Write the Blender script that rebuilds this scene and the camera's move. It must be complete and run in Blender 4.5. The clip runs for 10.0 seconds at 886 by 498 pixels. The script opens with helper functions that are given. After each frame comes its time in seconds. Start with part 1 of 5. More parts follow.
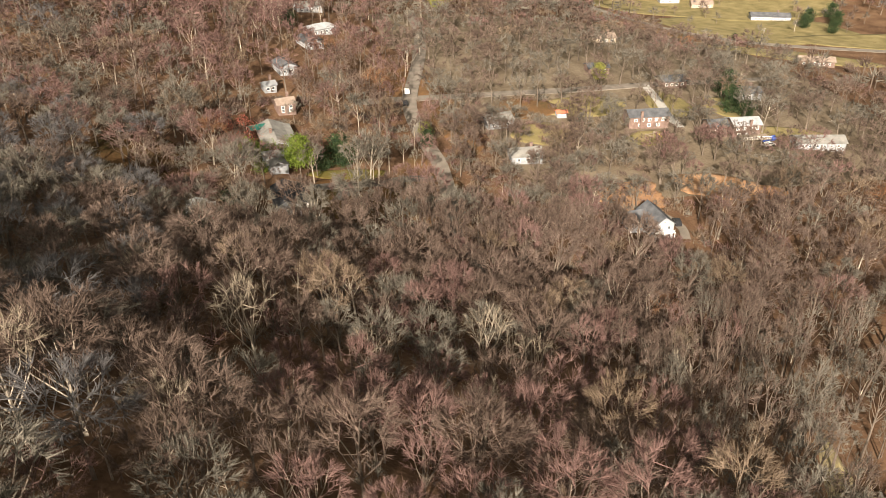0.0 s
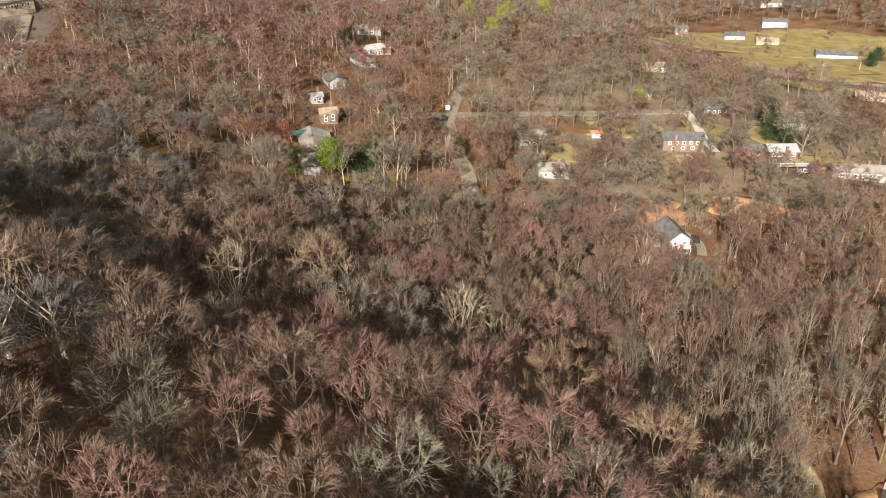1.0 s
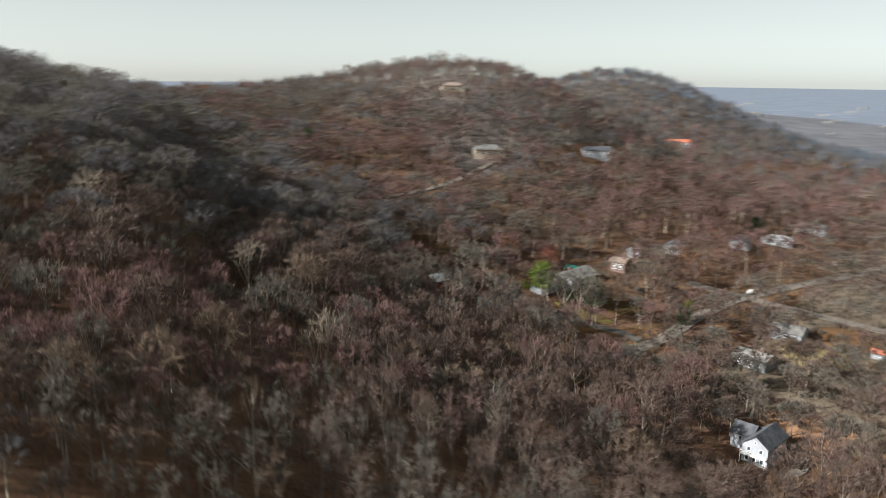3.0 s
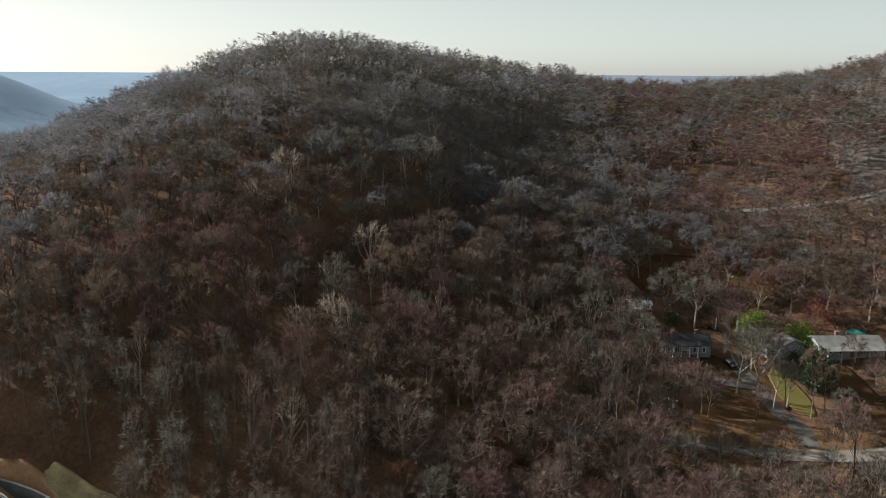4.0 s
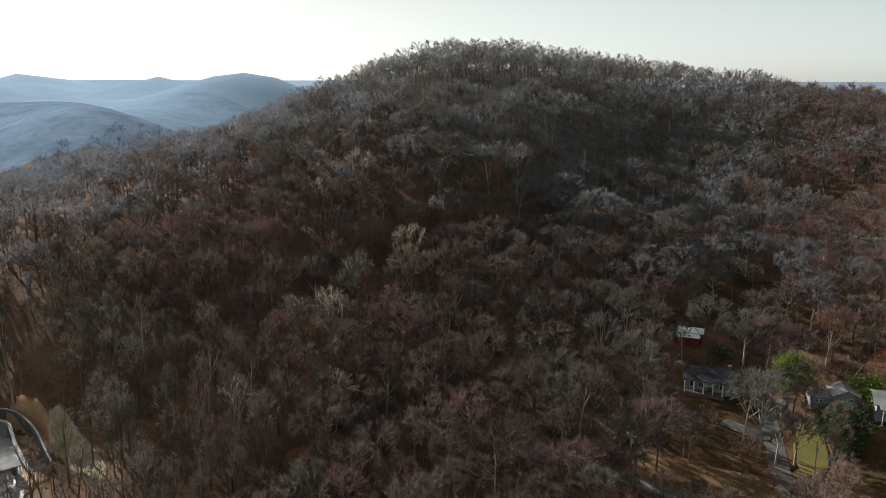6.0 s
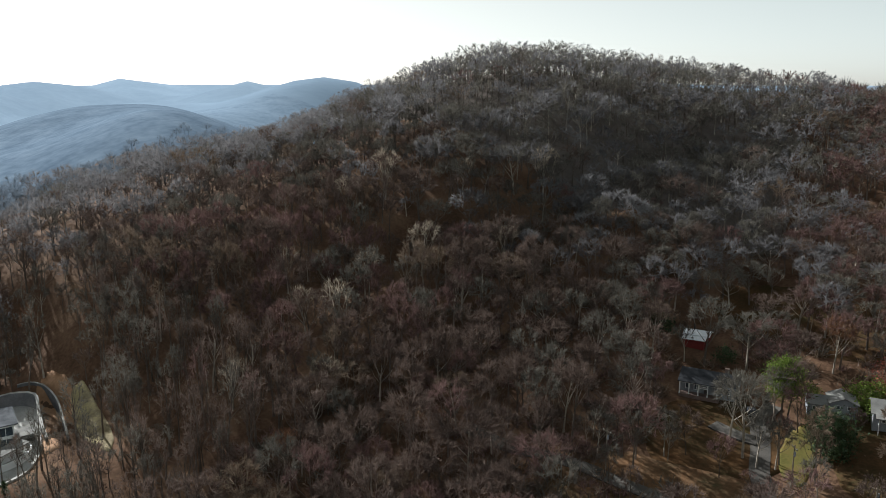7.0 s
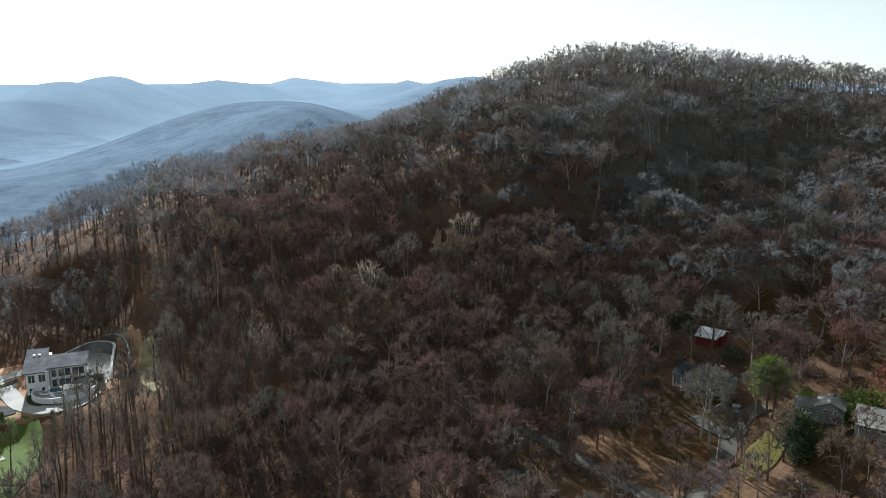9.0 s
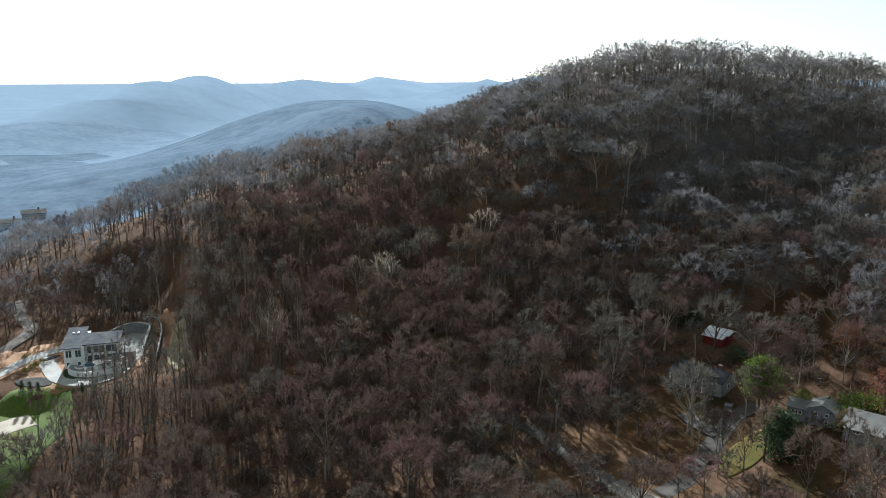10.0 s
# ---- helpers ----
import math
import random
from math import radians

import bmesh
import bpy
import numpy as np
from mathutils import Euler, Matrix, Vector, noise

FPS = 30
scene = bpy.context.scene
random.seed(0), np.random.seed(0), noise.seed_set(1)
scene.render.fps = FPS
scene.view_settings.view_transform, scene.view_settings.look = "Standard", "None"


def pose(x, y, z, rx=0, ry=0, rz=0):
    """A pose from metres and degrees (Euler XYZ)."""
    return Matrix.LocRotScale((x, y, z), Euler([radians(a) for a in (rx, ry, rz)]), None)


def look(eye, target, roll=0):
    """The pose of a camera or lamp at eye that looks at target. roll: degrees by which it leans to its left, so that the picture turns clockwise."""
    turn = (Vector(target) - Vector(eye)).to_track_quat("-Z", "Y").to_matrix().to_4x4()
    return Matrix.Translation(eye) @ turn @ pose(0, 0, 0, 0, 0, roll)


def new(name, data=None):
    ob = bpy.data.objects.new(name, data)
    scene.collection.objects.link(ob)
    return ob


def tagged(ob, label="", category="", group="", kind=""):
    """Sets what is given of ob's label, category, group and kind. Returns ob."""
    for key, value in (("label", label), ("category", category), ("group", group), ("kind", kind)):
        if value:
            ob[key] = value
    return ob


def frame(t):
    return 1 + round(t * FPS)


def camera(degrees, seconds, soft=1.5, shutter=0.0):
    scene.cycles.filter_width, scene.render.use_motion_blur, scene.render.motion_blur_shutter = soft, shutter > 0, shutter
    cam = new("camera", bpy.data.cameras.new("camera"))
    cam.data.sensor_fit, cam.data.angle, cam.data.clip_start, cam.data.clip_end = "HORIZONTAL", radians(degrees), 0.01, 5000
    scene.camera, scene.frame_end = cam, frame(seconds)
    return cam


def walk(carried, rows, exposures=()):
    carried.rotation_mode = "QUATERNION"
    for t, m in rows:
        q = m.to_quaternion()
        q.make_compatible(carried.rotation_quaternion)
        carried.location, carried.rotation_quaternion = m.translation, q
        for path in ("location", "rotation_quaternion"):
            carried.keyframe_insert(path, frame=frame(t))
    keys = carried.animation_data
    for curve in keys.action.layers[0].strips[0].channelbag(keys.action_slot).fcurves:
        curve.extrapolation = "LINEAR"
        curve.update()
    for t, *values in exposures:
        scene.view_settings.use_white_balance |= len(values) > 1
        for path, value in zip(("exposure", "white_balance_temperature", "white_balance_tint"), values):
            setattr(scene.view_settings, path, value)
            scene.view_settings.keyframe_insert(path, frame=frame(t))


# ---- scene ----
# Plan numbers are in real metres; K is the model scale of the finished world (1 : 6), so that
# the very fast sweep of the flying camera stays within the allowed step.
K = 1.0 / 6.0
cam = camera(58.9, 10.0, soft=0.45, shutter=0.3)
# seconds, eye and target in plan metres, roll in degrees
PATH = [
    (0, (0.01, 80.84, 142.82), (21.66, 164.02, 91.70), -0.29),
    (0.5, (6.60, 73.58, 140.09), (23.89, 158.99, 91.05), -0.27),
    (1, (13.80, 66.49, 137.97), (26.42, 153.92, 91.11), -0.29),
    (1.5, (23.25, 58.69, 135.58), (30.09, 148.11, 91.35), -0.31),
    (2, (39.49, 49.43, 132.36), (36.76, 140.97, 92.18), -0.27),
    (2.5, (86.78, 42.49, 124.54), (57.92, 133.84, 95.88), -0.17),
    (2.8, (137.14, 59.05, 120.19), (83.37, 140.73, 99.28), 0.36),
    (3, (171.73, 80.65, 119.03), (102.37, 149.52, 97.94), 0.64),
    (3.2, (199.16, 110.06, 120.11), (116.09, 161.22, 98.16), 0.83),
    (3.4, (211.34, 141.84, 120.10), (119.86, 175.58, 97.89), 0.78),
    (3.6, (215.23, 170.47, 120.07), (119.48, 188.73, 97.75), 0.65),
    (3.8, (213.65, 195.20, 120.04), (116.33, 200.58, 97.69), 0.48),
    (4.05, (208.31, 219.51, 120.00), (111.07, 212.64, 97.69), 0.30),
    (4.3, (204.40, 235.13, 119.98), (108.08, 220.08, 97.71), 0.22),
    (4.5, (202.99, 243.14, 119.89), (107.44, 223.67, 97.73), 0.20),
    (5, (200.09, 257.54, 120.00), (106.41, 230.40, 97.94), 0.20),
    (5.5, (197.87, 269.01, 119.98), (105.99, 236.16, 98.10), 0.12),
    (7, (191.84, 301.18, 118.81), (106.56, 253.36, 97.84), -0.06),
    (7.5, (190.56, 311.24, 119.06), (107.91, 259.04, 98.00), -0.06),
    (8, (188.89, 321.25, 118.78), (109.06, 264.78, 97.86), 0.04),
    (8.5, (186.62, 331.13, 118.86), (109.85, 270.59, 97.86), 0.08),
    (9, (183.61, 341.15, 119.14), (110.21, 276.59, 98.04), 0.03),
    (9.5, (179.48, 350.78, 119.47), (109.69, 282.40, 98.16), -0.03),
    (10, (174.26, 360.13, 119.03), (108.29, 288.03, 97.81), -0.06),
]
# seconds, stops, kelvin, tint
EXPOSURES = [(0.0, 1.5, 7250, 13), (2.0, 1.48, 7150, 13), (2.7, 1.2, 6200, 11), (3.2, 1.06, 5900, 9), (4.3, 0.9, 5900, 8), (7.0, 0.96, 5700, 7), (10.0, 1.12, 5400, 5)]
walk(cam, [(t, look([v * K for v in eye], [v * K for v in target], roll)) for t, eye, target, roll in PATH], EXPOSURES)

# ---- sky and sun: a low winter sun in the south-west ----
SUN_YAW, SUN_UP = 155.0, 28.0
world = bpy.data.worlds.new("winter_sky")
scene.world = world
world.use_nodes = True
wt = world.node_tree
sky = wt.nodes.new("ShaderNodeTexSky")
sky.sky_type = "NISHITA"
sky.sun_disc = False
sky.sun_elevation = radians(SUN_UP)
sky.sun_rotation = radians(-SUN_YAW)
sky.altitude = 200.0
sky.air_density, sky.dust_density, sky.ozone_density = 0.3, 1.0, 0.3
wt.nodes["Background"].inputs["Strength"].default_value = 0.13
# a thin high veil of cloud pales the blue
veil = wt.nodes.new("ShaderNodeHueSaturation")
veil.inputs["Saturation"].default_value, veil.inputs["Value"].default_value = 0.5, 1.54
veil.inputs["Hue"].default_value = 0.475
even = wt.nodes.new("ShaderNodeGamma")
even.inputs["Gamma"].default_value = 0.5
wt.links.new(sky.outputs[0], even.inputs["Color"])
wt.links.new(even.outputs[0], veil.inputs["Color"])
warm = wt.nodes.new("ShaderNodeMix")
warm.data_type, warm.blend_type = "RGBA", "MULTIPLY"
warm.inputs["Factor"].default_value = 1.0
warm.inputs["B"].default_value = (1.0, 0.93, 0.77, 1)
wt.links.new(veil.outputs[0], warm.inputs["A"])
wt.links.new(warm.outputs["Result"], wt.nodes["Background"].inputs["Color"])
sun = new("sun", bpy.data.lights.new("sun", "SUN"))
sun.data.energy, sun.data.angle, sun.data.color = 5.0, radians(0.6), (1.0, 0.93, 0.82)
sun_dir = Vector((-math.sin(radians(SUN_YAW)) * math.cos(radians(SUN_UP)), math.cos(radians(SUN_YAW)) * math.cos(radians(SUN_UP)), math.sin(radians(SUN_UP))))
sun.matrix_world = look(sun_dir * 40, (0, 0, 0))


# ---- materials ----
def material(name, tones, scale=1.0, rough=0.85, fine=8.0, bump=0.0, metal=0.0, spec=0.2, per_object=0.0, per_island=0.0, stretch=(1, 1, 1), let_through=0.0):
    """tones: (place on the ramp, colour) ... run through by noise of that size (per plan metre), with a finer grain over it."""
    m = bpy.data.materials.new(name)
    m.use_nodes = True
    nt = m.node_tree
    bsdf = nt.nodes["Principled BSDF"]
    bsdf.inputs["Roughness"].default_value = rough
    bsdf.inputs["Metallic"].default_value = metal
    bsdf.inputs["Specular IOR Level"].default_value = spec
    geo = nt.nodes.new("ShaderNodeNewGeometry")
    size = nt.nodes.new("ShaderNodeVectorMath")
    size.operation = "MULTIPLY"
    size.inputs[1].default_value = [s / K for s in stretch]
    nt.links.new(geo.outputs["Position"], size.inputs[0])
    big = nt.nodes.new("ShaderNodeTexNoise")
    big.inputs["Scale"].default_value, big.inputs["Detail"].default_value = scale, 3.0
    nt.links.new(size.outputs[0], big.inputs["Vector"])
    small = nt.nodes.new("ShaderNodeTexNoise")
    small.inputs["Scale"].default_value, small.inputs["Detail"].default_value = scale * fine, 2.0
    nt.links.new(size.outputs[0], small.inputs["Vector"])
    mix = nt.nodes.new("ShaderNodeMath")
    mix.operation = "MULTIPLY_ADD"
    mix.inputs[1].default_value = 0.45
    nt.links.new(small.outputs["Fac"], mix.inputs[0])
    half = nt.nodes.new("ShaderNodeMath")
    half.operation = "MULTIPLY_ADD"
    half.inputs[1].default_value, half.inputs[2].default_value = 0.9, -0.17
    nt.links.new(big.outputs["Fac"], half.inputs[0])
    nt.links.new(half.outputs[0], mix.inputs[2])
    fac = mix.outputs[0]
    if per_object or per_island:
        vary = nt.nodes.new("ShaderNodeMath")
        vary.operation = "MULTIPLY_ADD"
        vary.inputs[1].default_value = per_object or per_island
        if per_object:
            info = nt.nodes.new("ShaderNodeObjectInfo")
            nt.links.new(info.outputs["Random"], vary.inputs[0])
        else:
            nt.links.new(geo.outputs["Random Per Island"], vary.inputs[0])
        shift = nt.nodes.new("ShaderNodeMath")
        shift.operation = "ADD"
        shift.inputs[1].default_value = -0.5 * (per_object or per_island)
        nt.links.new(fac, vary.inputs[2])
        nt.links.new(vary.outputs[0], shift.inputs[0])
        fac = shift.outputs[0]
    ramp = nt.nodes.new("ShaderNodeValToRGB")
    while len(ramp.color_ramp.elements) < len(tones):
        ramp.color_ramp.elements.new(0.5)
    for e, (at, c) in zip(ramp.color_ramp.elements, tones):
        e.position, e.color = at, (*c, 1)
    nt.links.new(fac, ramp.inputs["Fac"])
    nt.links.new(ramp.outputs["Color"], bsdf.inputs["Base Color"])
    if bump:
        b = nt.nodes.new("ShaderNodeBump")
        b.inputs["Strength"].default_value, b.inputs["Distance"].default_value = bump, 0.3 * K
        nt.links.new(small.outputs["Fac"], b.inputs["Height"])
        nt.links.new(b.outputs["Normal"], bsdf.inputs["Normal"])
    if let_through:
        thin = nt.nodes.new("ShaderNodeBsdfTranslucent")
        nt.links.new(ramp.outputs["Color"], thin.inputs["Color"])
        both = nt.nodes.new("ShaderNodeMixShader")
        both.inputs["Fac"].default_value = let_through
        nt.links.new(bsdf.outputs[0], both.inputs[1])
        nt.links.new(thin.outputs[0], both.inputs[2])
        nt.links.new(both.outputs[0], nt.nodes["Material Output"].inputs["Surface"])
    return m


def tones(*colours):
    n = len(colours)
    return [(0.25 + 0.5 * i / max(n - 1, 1), c) for i, c in enumerate(colours)]


M = {}
M["litter"] = material("leaf_litter", tones((0.047, 0.029, 0.017), (0.102, 0.060, 0.038), (0.162, 0.102, 0.064)), 0.09, 0.95, 14, 0.5, spec=0.03)
# far_woods, far_plain and haze_*: distance haze painted into the ground colour
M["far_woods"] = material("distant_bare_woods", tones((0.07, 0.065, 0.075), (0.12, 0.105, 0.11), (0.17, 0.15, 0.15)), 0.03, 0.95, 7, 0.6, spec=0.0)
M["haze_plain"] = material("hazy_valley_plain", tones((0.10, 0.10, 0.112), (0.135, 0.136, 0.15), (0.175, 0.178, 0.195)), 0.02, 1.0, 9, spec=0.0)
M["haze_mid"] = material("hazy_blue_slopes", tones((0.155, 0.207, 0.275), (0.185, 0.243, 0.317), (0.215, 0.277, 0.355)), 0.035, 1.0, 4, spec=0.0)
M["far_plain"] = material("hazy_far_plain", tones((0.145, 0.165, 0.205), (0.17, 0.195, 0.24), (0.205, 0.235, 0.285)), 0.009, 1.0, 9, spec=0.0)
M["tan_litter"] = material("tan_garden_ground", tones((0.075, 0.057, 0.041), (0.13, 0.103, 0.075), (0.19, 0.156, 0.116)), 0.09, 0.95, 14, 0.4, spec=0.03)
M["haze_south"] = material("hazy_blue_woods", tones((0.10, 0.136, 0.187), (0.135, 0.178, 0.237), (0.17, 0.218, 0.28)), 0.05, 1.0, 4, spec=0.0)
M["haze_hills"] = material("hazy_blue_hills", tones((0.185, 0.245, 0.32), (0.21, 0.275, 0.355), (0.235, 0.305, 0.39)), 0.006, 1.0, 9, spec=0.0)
# haze over the hill painted into the litter as a greyer brown
M["hill_litter"] = material("hazed_hill_litter", tones((0.06, 0.05, 0.045), (0.105, 0.089, 0.08), (0.155, 0.134, 0.12)), 0.09, 0.95, 14, 0.4, spec=0.0)
M["grass"] = material("winter_lawn", tones((0.095, 0.08, 0.034), (0.165, 0.135, 0.06), (0.235, 0.19, 0.095)), 0.15, 0.95, 16, 0.3)
M["green_grass"] = material("green_lawn", tones((0.05, 0.08, 0.012), (0.085, 0.12, 0.02), (0.15, 0.16, 0.04)), 0.12, 0.95, 16, 0.3)
# leaf lawn in a darker copy: tree shade painted into its colour
M["shade_lawn"] = material("shaded_leaf_lawn", tones((0.025, 0.025, 0.009), (0.060, 0.036, 0.017), (0.106, 0.056, 0.025)), 0.11, 0.95, 12, 0.3, spec=0.05)
M["moss_lawn"] = material("mossy_winter_lawn", tones((0.06, 0.058, 0.016), (0.10, 0.088, 0.026), (0.13, 0.085, 0.032)), 0.16, 0.95, 14, 0.3, spec=0.05)
M["tan_concrete"] = material("tan_concrete", tones((0.27, 0.23, 0.18), (0.36, 0.31, 0.25), (0.44, 0.385, 0.31)), 0.2, 0.85, 15, 0.1)
M["dark_slate"] = material("dark_shingles", tones((0.022, 0.023, 0.026), (0.038, 0.039, 0.043), (0.06, 0.061, 0.066)), 0.5, 0.95, 14, 0.2, spec=0.01)
M["leaf_lawn"] = material("leaf_strewn_lawn", tones((0.055, 0.042, 0.017), (0.105, 0.058, 0.027), (0.175, 0.092, 0.042)), 0.12, 0.95, 12, 0.3)
M["clay"] = material("bare_orange_clay", tones((0.18, 0.096, 0.052), (0.29, 0.165, 0.092), (0.39, 0.24, 0.14)), 0.12, 0.95, 12, 0.3)
M["asphalt"] = material("worn_asphalt", tones((0.105, 0.09, 0.077), (0.155, 0.135, 0.116), (0.215, 0.188, 0.162)), 0.25, 0.9, 20, 0.1)
M["drive_asphalt"] = material("old_grey_driveway", tones((0.06, 0.055, 0.05), (0.092, 0.084, 0.076), (0.13, 0.12, 0.108)), 0.25, 0.9, 20, 0.1, spec=0.05)
M["concrete"] = material("pale_concrete", tones((0.24, 0.23, 0.215), (0.33, 0.32, 0.30), (0.42, 0.41, 0.385)), 0.2, 0.85, 15, 0.1)
M["retaining"] = material("grey_retaining_wall", tones((0.085, 0.085, 0.09), (0.13, 0.13, 0.135), (0.185, 0.185, 0.19)), 0.4, 0.9, 12, 0.2)
BARK = [
    material("grey_brown_bark", tones((0.053, 0.042, 0.033), (0.109, 0.086, 0.070), (0.178, 0.146, 0.121)), 0.12, 0.95, 20),
    material("pale_bark", tones((0.16, 0.135, 0.108), (0.275, 0.235, 0.19), (0.43, 0.38, 0.32)), 0.2, 0.9, 12),
]
TWIG = [
    material("brown_twigs", tones((0.056, 0.039, 0.031), (0.114, 0.081, 0.067), (0.184, 0.136, 0.114)), 0.10, 0.95, 12, per_island=0.4, let_through=0.22),
    material("reddish_twigs", tones((0.074, 0.042, 0.037), (0.142, 0.086, 0.078), (0.215, 0.136, 0.123)), 0.10, 0.95, 12, per_island=0.4, let_through=0.22),
    material("grey_twigs", tones((0.062, 0.056, 0.047), (0.121, 0.109, 0.091), (0.195, 0.177, 0.150)), 0.10, 0.95, 12, per_island=0.4, let_through=0.22),
    material("tan_twigs", tones((0.086, 0.061, 0.042), (0.152, 0.111, 0.080), (0.222, 0.168, 0.125)), 0.10, 0.95, 12, per_island=0.4, let_through=0.22),
    material("rust_leaves", tones((0.094, 0.047, 0.027), (0.148, 0.074, 0.041), (0.203, 0.109, 0.062)), 0.10, 0.95, 12, per_island=0.4, let_through=0.22),
    # these last two have distance haze painted into the twig colour
    material("hazed_blue_twigs", tones((0.125, 0.152, 0.188), (0.145, 0.175, 0.215), (0.165, 0.197, 0.24)), 0.02, 1.0, 6, per_island=0.06, let_through=0.36),
    material("hazed_grey_twigs", tones((0.098, 0.092, 0.094), (0.144, 0.138, 0.142), (0.198, 0.191, 0.197)), 0.06, 0.95, 12, per_island=0.25, let_through=0.52),
]
M["pale_twig"] = material("pale_twigs", tones((0.16, 0.13, 0.10), (0.27, 0.225, 0.175), (0.40, 0.34, 0.27)), 0.10, 0.95, 12, per_island=0.4, let_through=0.42)
M["red_leaf"] = material("red_leaves", tones((0.17, 0.05, 0.04), (0.27, 0.075, 0.055), (0.34, 0.13, 0.09)), 0.2, 0.9, 8, per_island=0.4, let_through=0.3)
M["needle"] = material("dark_needles", tones((0.02, 0.035, 0.018), (0.035, 0.06, 0.025), (0.06, 0.085, 0.035)), 0.3, 0.8, 8, per_island=0.4, let_through=0.3)
M["pine"] = material("bright_pine_needles", tones((0.055, 0.085, 0.014), (0.11, 0.155, 0.024), (0.185, 0.235, 0.045)), 0.3, 0.8, 8, per_island=0.4, let_through=0.3)
M["olive"] = material("yellow_green_foliage", tones((0.11, 0.12, 0.03), (0.20, 0.21, 0.05), (0.30, 0.29, 0.08)), 0.3, 0.8, 8, per_island=0.4, let_through=0.3)
M["white_wall"] = material("white_siding", tones((0.22, 0.232, 0.25), (0.29, 0.305, 0.33), (0.35, 0.367, 0.395)), 0.5, 0.7, 10)
M["villa_wall"] = material("fresh_white_stucco", tones((0.66, 0.66, 0.65), (0.76, 0.76, 0.75), (0.82, 0.82, 0.81)), 0.5, 0.7, 10)
M["grey_wall"] = material("grey_siding", tones((0.18, 0.19, 0.205), (0.24, 0.252, 0.27), (0.30, 0.312, 0.33)), 0.5, 0.75, 10)
M["red_wall"] = material("dark_red_siding", tones((0.11, 0.016, 0.016), (0.16, 0.026, 0.023), (0.21, 0.04, 0.035)), 0.5, 0.75, 10)
M["brick"] = material("weathered_brick", tones((0.11, 0.073, 0.062), (0.16, 0.11, 0.094), (0.22, 0.162, 0.142)), 0.9, 0.9, 9, 0.2)
M["tan_wall"] = material("tan_siding", tones((0.26, 0.21, 0.16), (0.34, 0.285, 0.22), (0.42, 0.36, 0.29)), 0.5, 0.8, 10)
M["slate"] = material("dark_grey_shingles", tones((0.05, 0.053, 0.06), (0.085, 0.089, 0.098), (0.125, 0.13, 0.14)), 0.5, 0.9, 14, 0.2, spec=0.02)
M["grey_roof"] = material("weathered_grey_shingles", tones((0.13, 0.128, 0.122), (0.19, 0.185, 0.176), (0.25, 0.245, 0.23)), 0.4, 0.9, 14, 0.2, spec=0.03)
M["tin"] = material("pale_metal_roofing", tones((0.28, 0.295, 0.315), (0.37, 0.387, 0.41), (0.45, 0.468, 0.49)), 0.4, 0.45, 8, 0.05, 0.3)
M["white_tin"] = material("white_metal_roofing", tones((0.52, 0.53, 0.55), (0.62, 0.63, 0.65), (0.70, 0.71, 0.73)), 0.4, 0.4, 8, 0.05, 0.2)
M["red_roof"] = material("red_roof_sheets", tones((0.34, 0.10, 0.06), (0.46, 0.15, 0.09), (0.55, 0.22, 0.14)), 0.5, 0.8, 10)
M["brown_roof"] = material("brown_shingles", tones((0.16, 0.12, 0.10), (0.23, 0.18, 0.15), (0.30, 0.24, 0.20)), 0.5, 0.9, 14, 0.2)
M["trim"] = material("white_trim", tones((0.70, 0.70, 0.68), (0.80, 0.80, 0.78), (0.84, 0.84, 0.82)), 0.8, 0.6, 8)
M["glass"] = material("dark_window_glass", tones((0.03, 0.04, 0.05), (0.05, 0.065, 0.08), (0.08, 0.10, 0.12)), 0.6, 0.08, 4, spec=0.8)
M["door"] = material("dark_painted_door", tones((0.06, 0.05, 0.05), (0.09, 0.075, 0.07), (0.12, 0.10, 0.09)), 0.6, 0.5, 6)
M["pool"] = material("blue_pool_water", tones((0.03, 0.08, 0.12), (0.05, 0.12, 0.17), (0.08, 0.17, 0.22)), 0.3, 0.05, 6, spec=0.6)
M["water"] = material("dark_basin_gravel", tones((0.03, 0.03, 0.03), (0.055, 0.052, 0.05), (0.09, 0.085, 0.08)), 0.5, 0.95, 12, 0.3, spec=0.1)
M["straw"] = material("pale_straw_strip", tones((0.12, 0.095, 0.05), (0.24, 0.195, 0.115), (0.38, 0.32, 0.15)), 0.2, 0.95, 10, 0.3)
M["pole_wood"] = material("grey_pole_timber", tones((0.16, 0.13, 0.10), (0.24, 0.20, 0.16), (0.32, 0.27, 0.22)), 0.8, 0.9, 10)
M["black_paint"] = material("black_car_paint", tones((0.012, 0.012, 0.014), (0.02, 0.02, 0.022), (0.03, 0.03, 0.034)), 0.6, 0.25, 5, spec=0.6)
M["white_paint"] = material("white_car_paint", tones((0.66, 0.66, 0.66), (0.74, 0.74, 0.74), (0.8, 0.8, 0.8)), 0.6, 0.3, 5, spec=0.5)
M["blue_paint"] = material("blue_tarpaulin", tones((0.03, 0.06, 0.22), (0.05, 0.09, 0.32), (0.08, 0.13, 0.42)), 0.8, 0.6, 5)
M["green_paint"] = material("dark_green_cover", tones((0.01, 0.07, 0.06), (0.02, 0.12, 0.10), (0.03, 0.17, 0.14)), 0.8, 0.6, 5)
M["yellow_paint"] = material("yellow_plastic", tones((0.62, 0.46, 0.02), (0.75, 0.58, 0.03), (0.82, 0.66, 0.06)), 0.8, 0.5, 5)
M["rubber"] = material("black_rubber", tones((0.015, 0.015, 0.015), (0.025, 0.025, 0.025), (0.035, 0.035, 0.035)), 0.8, 0.8, 5)

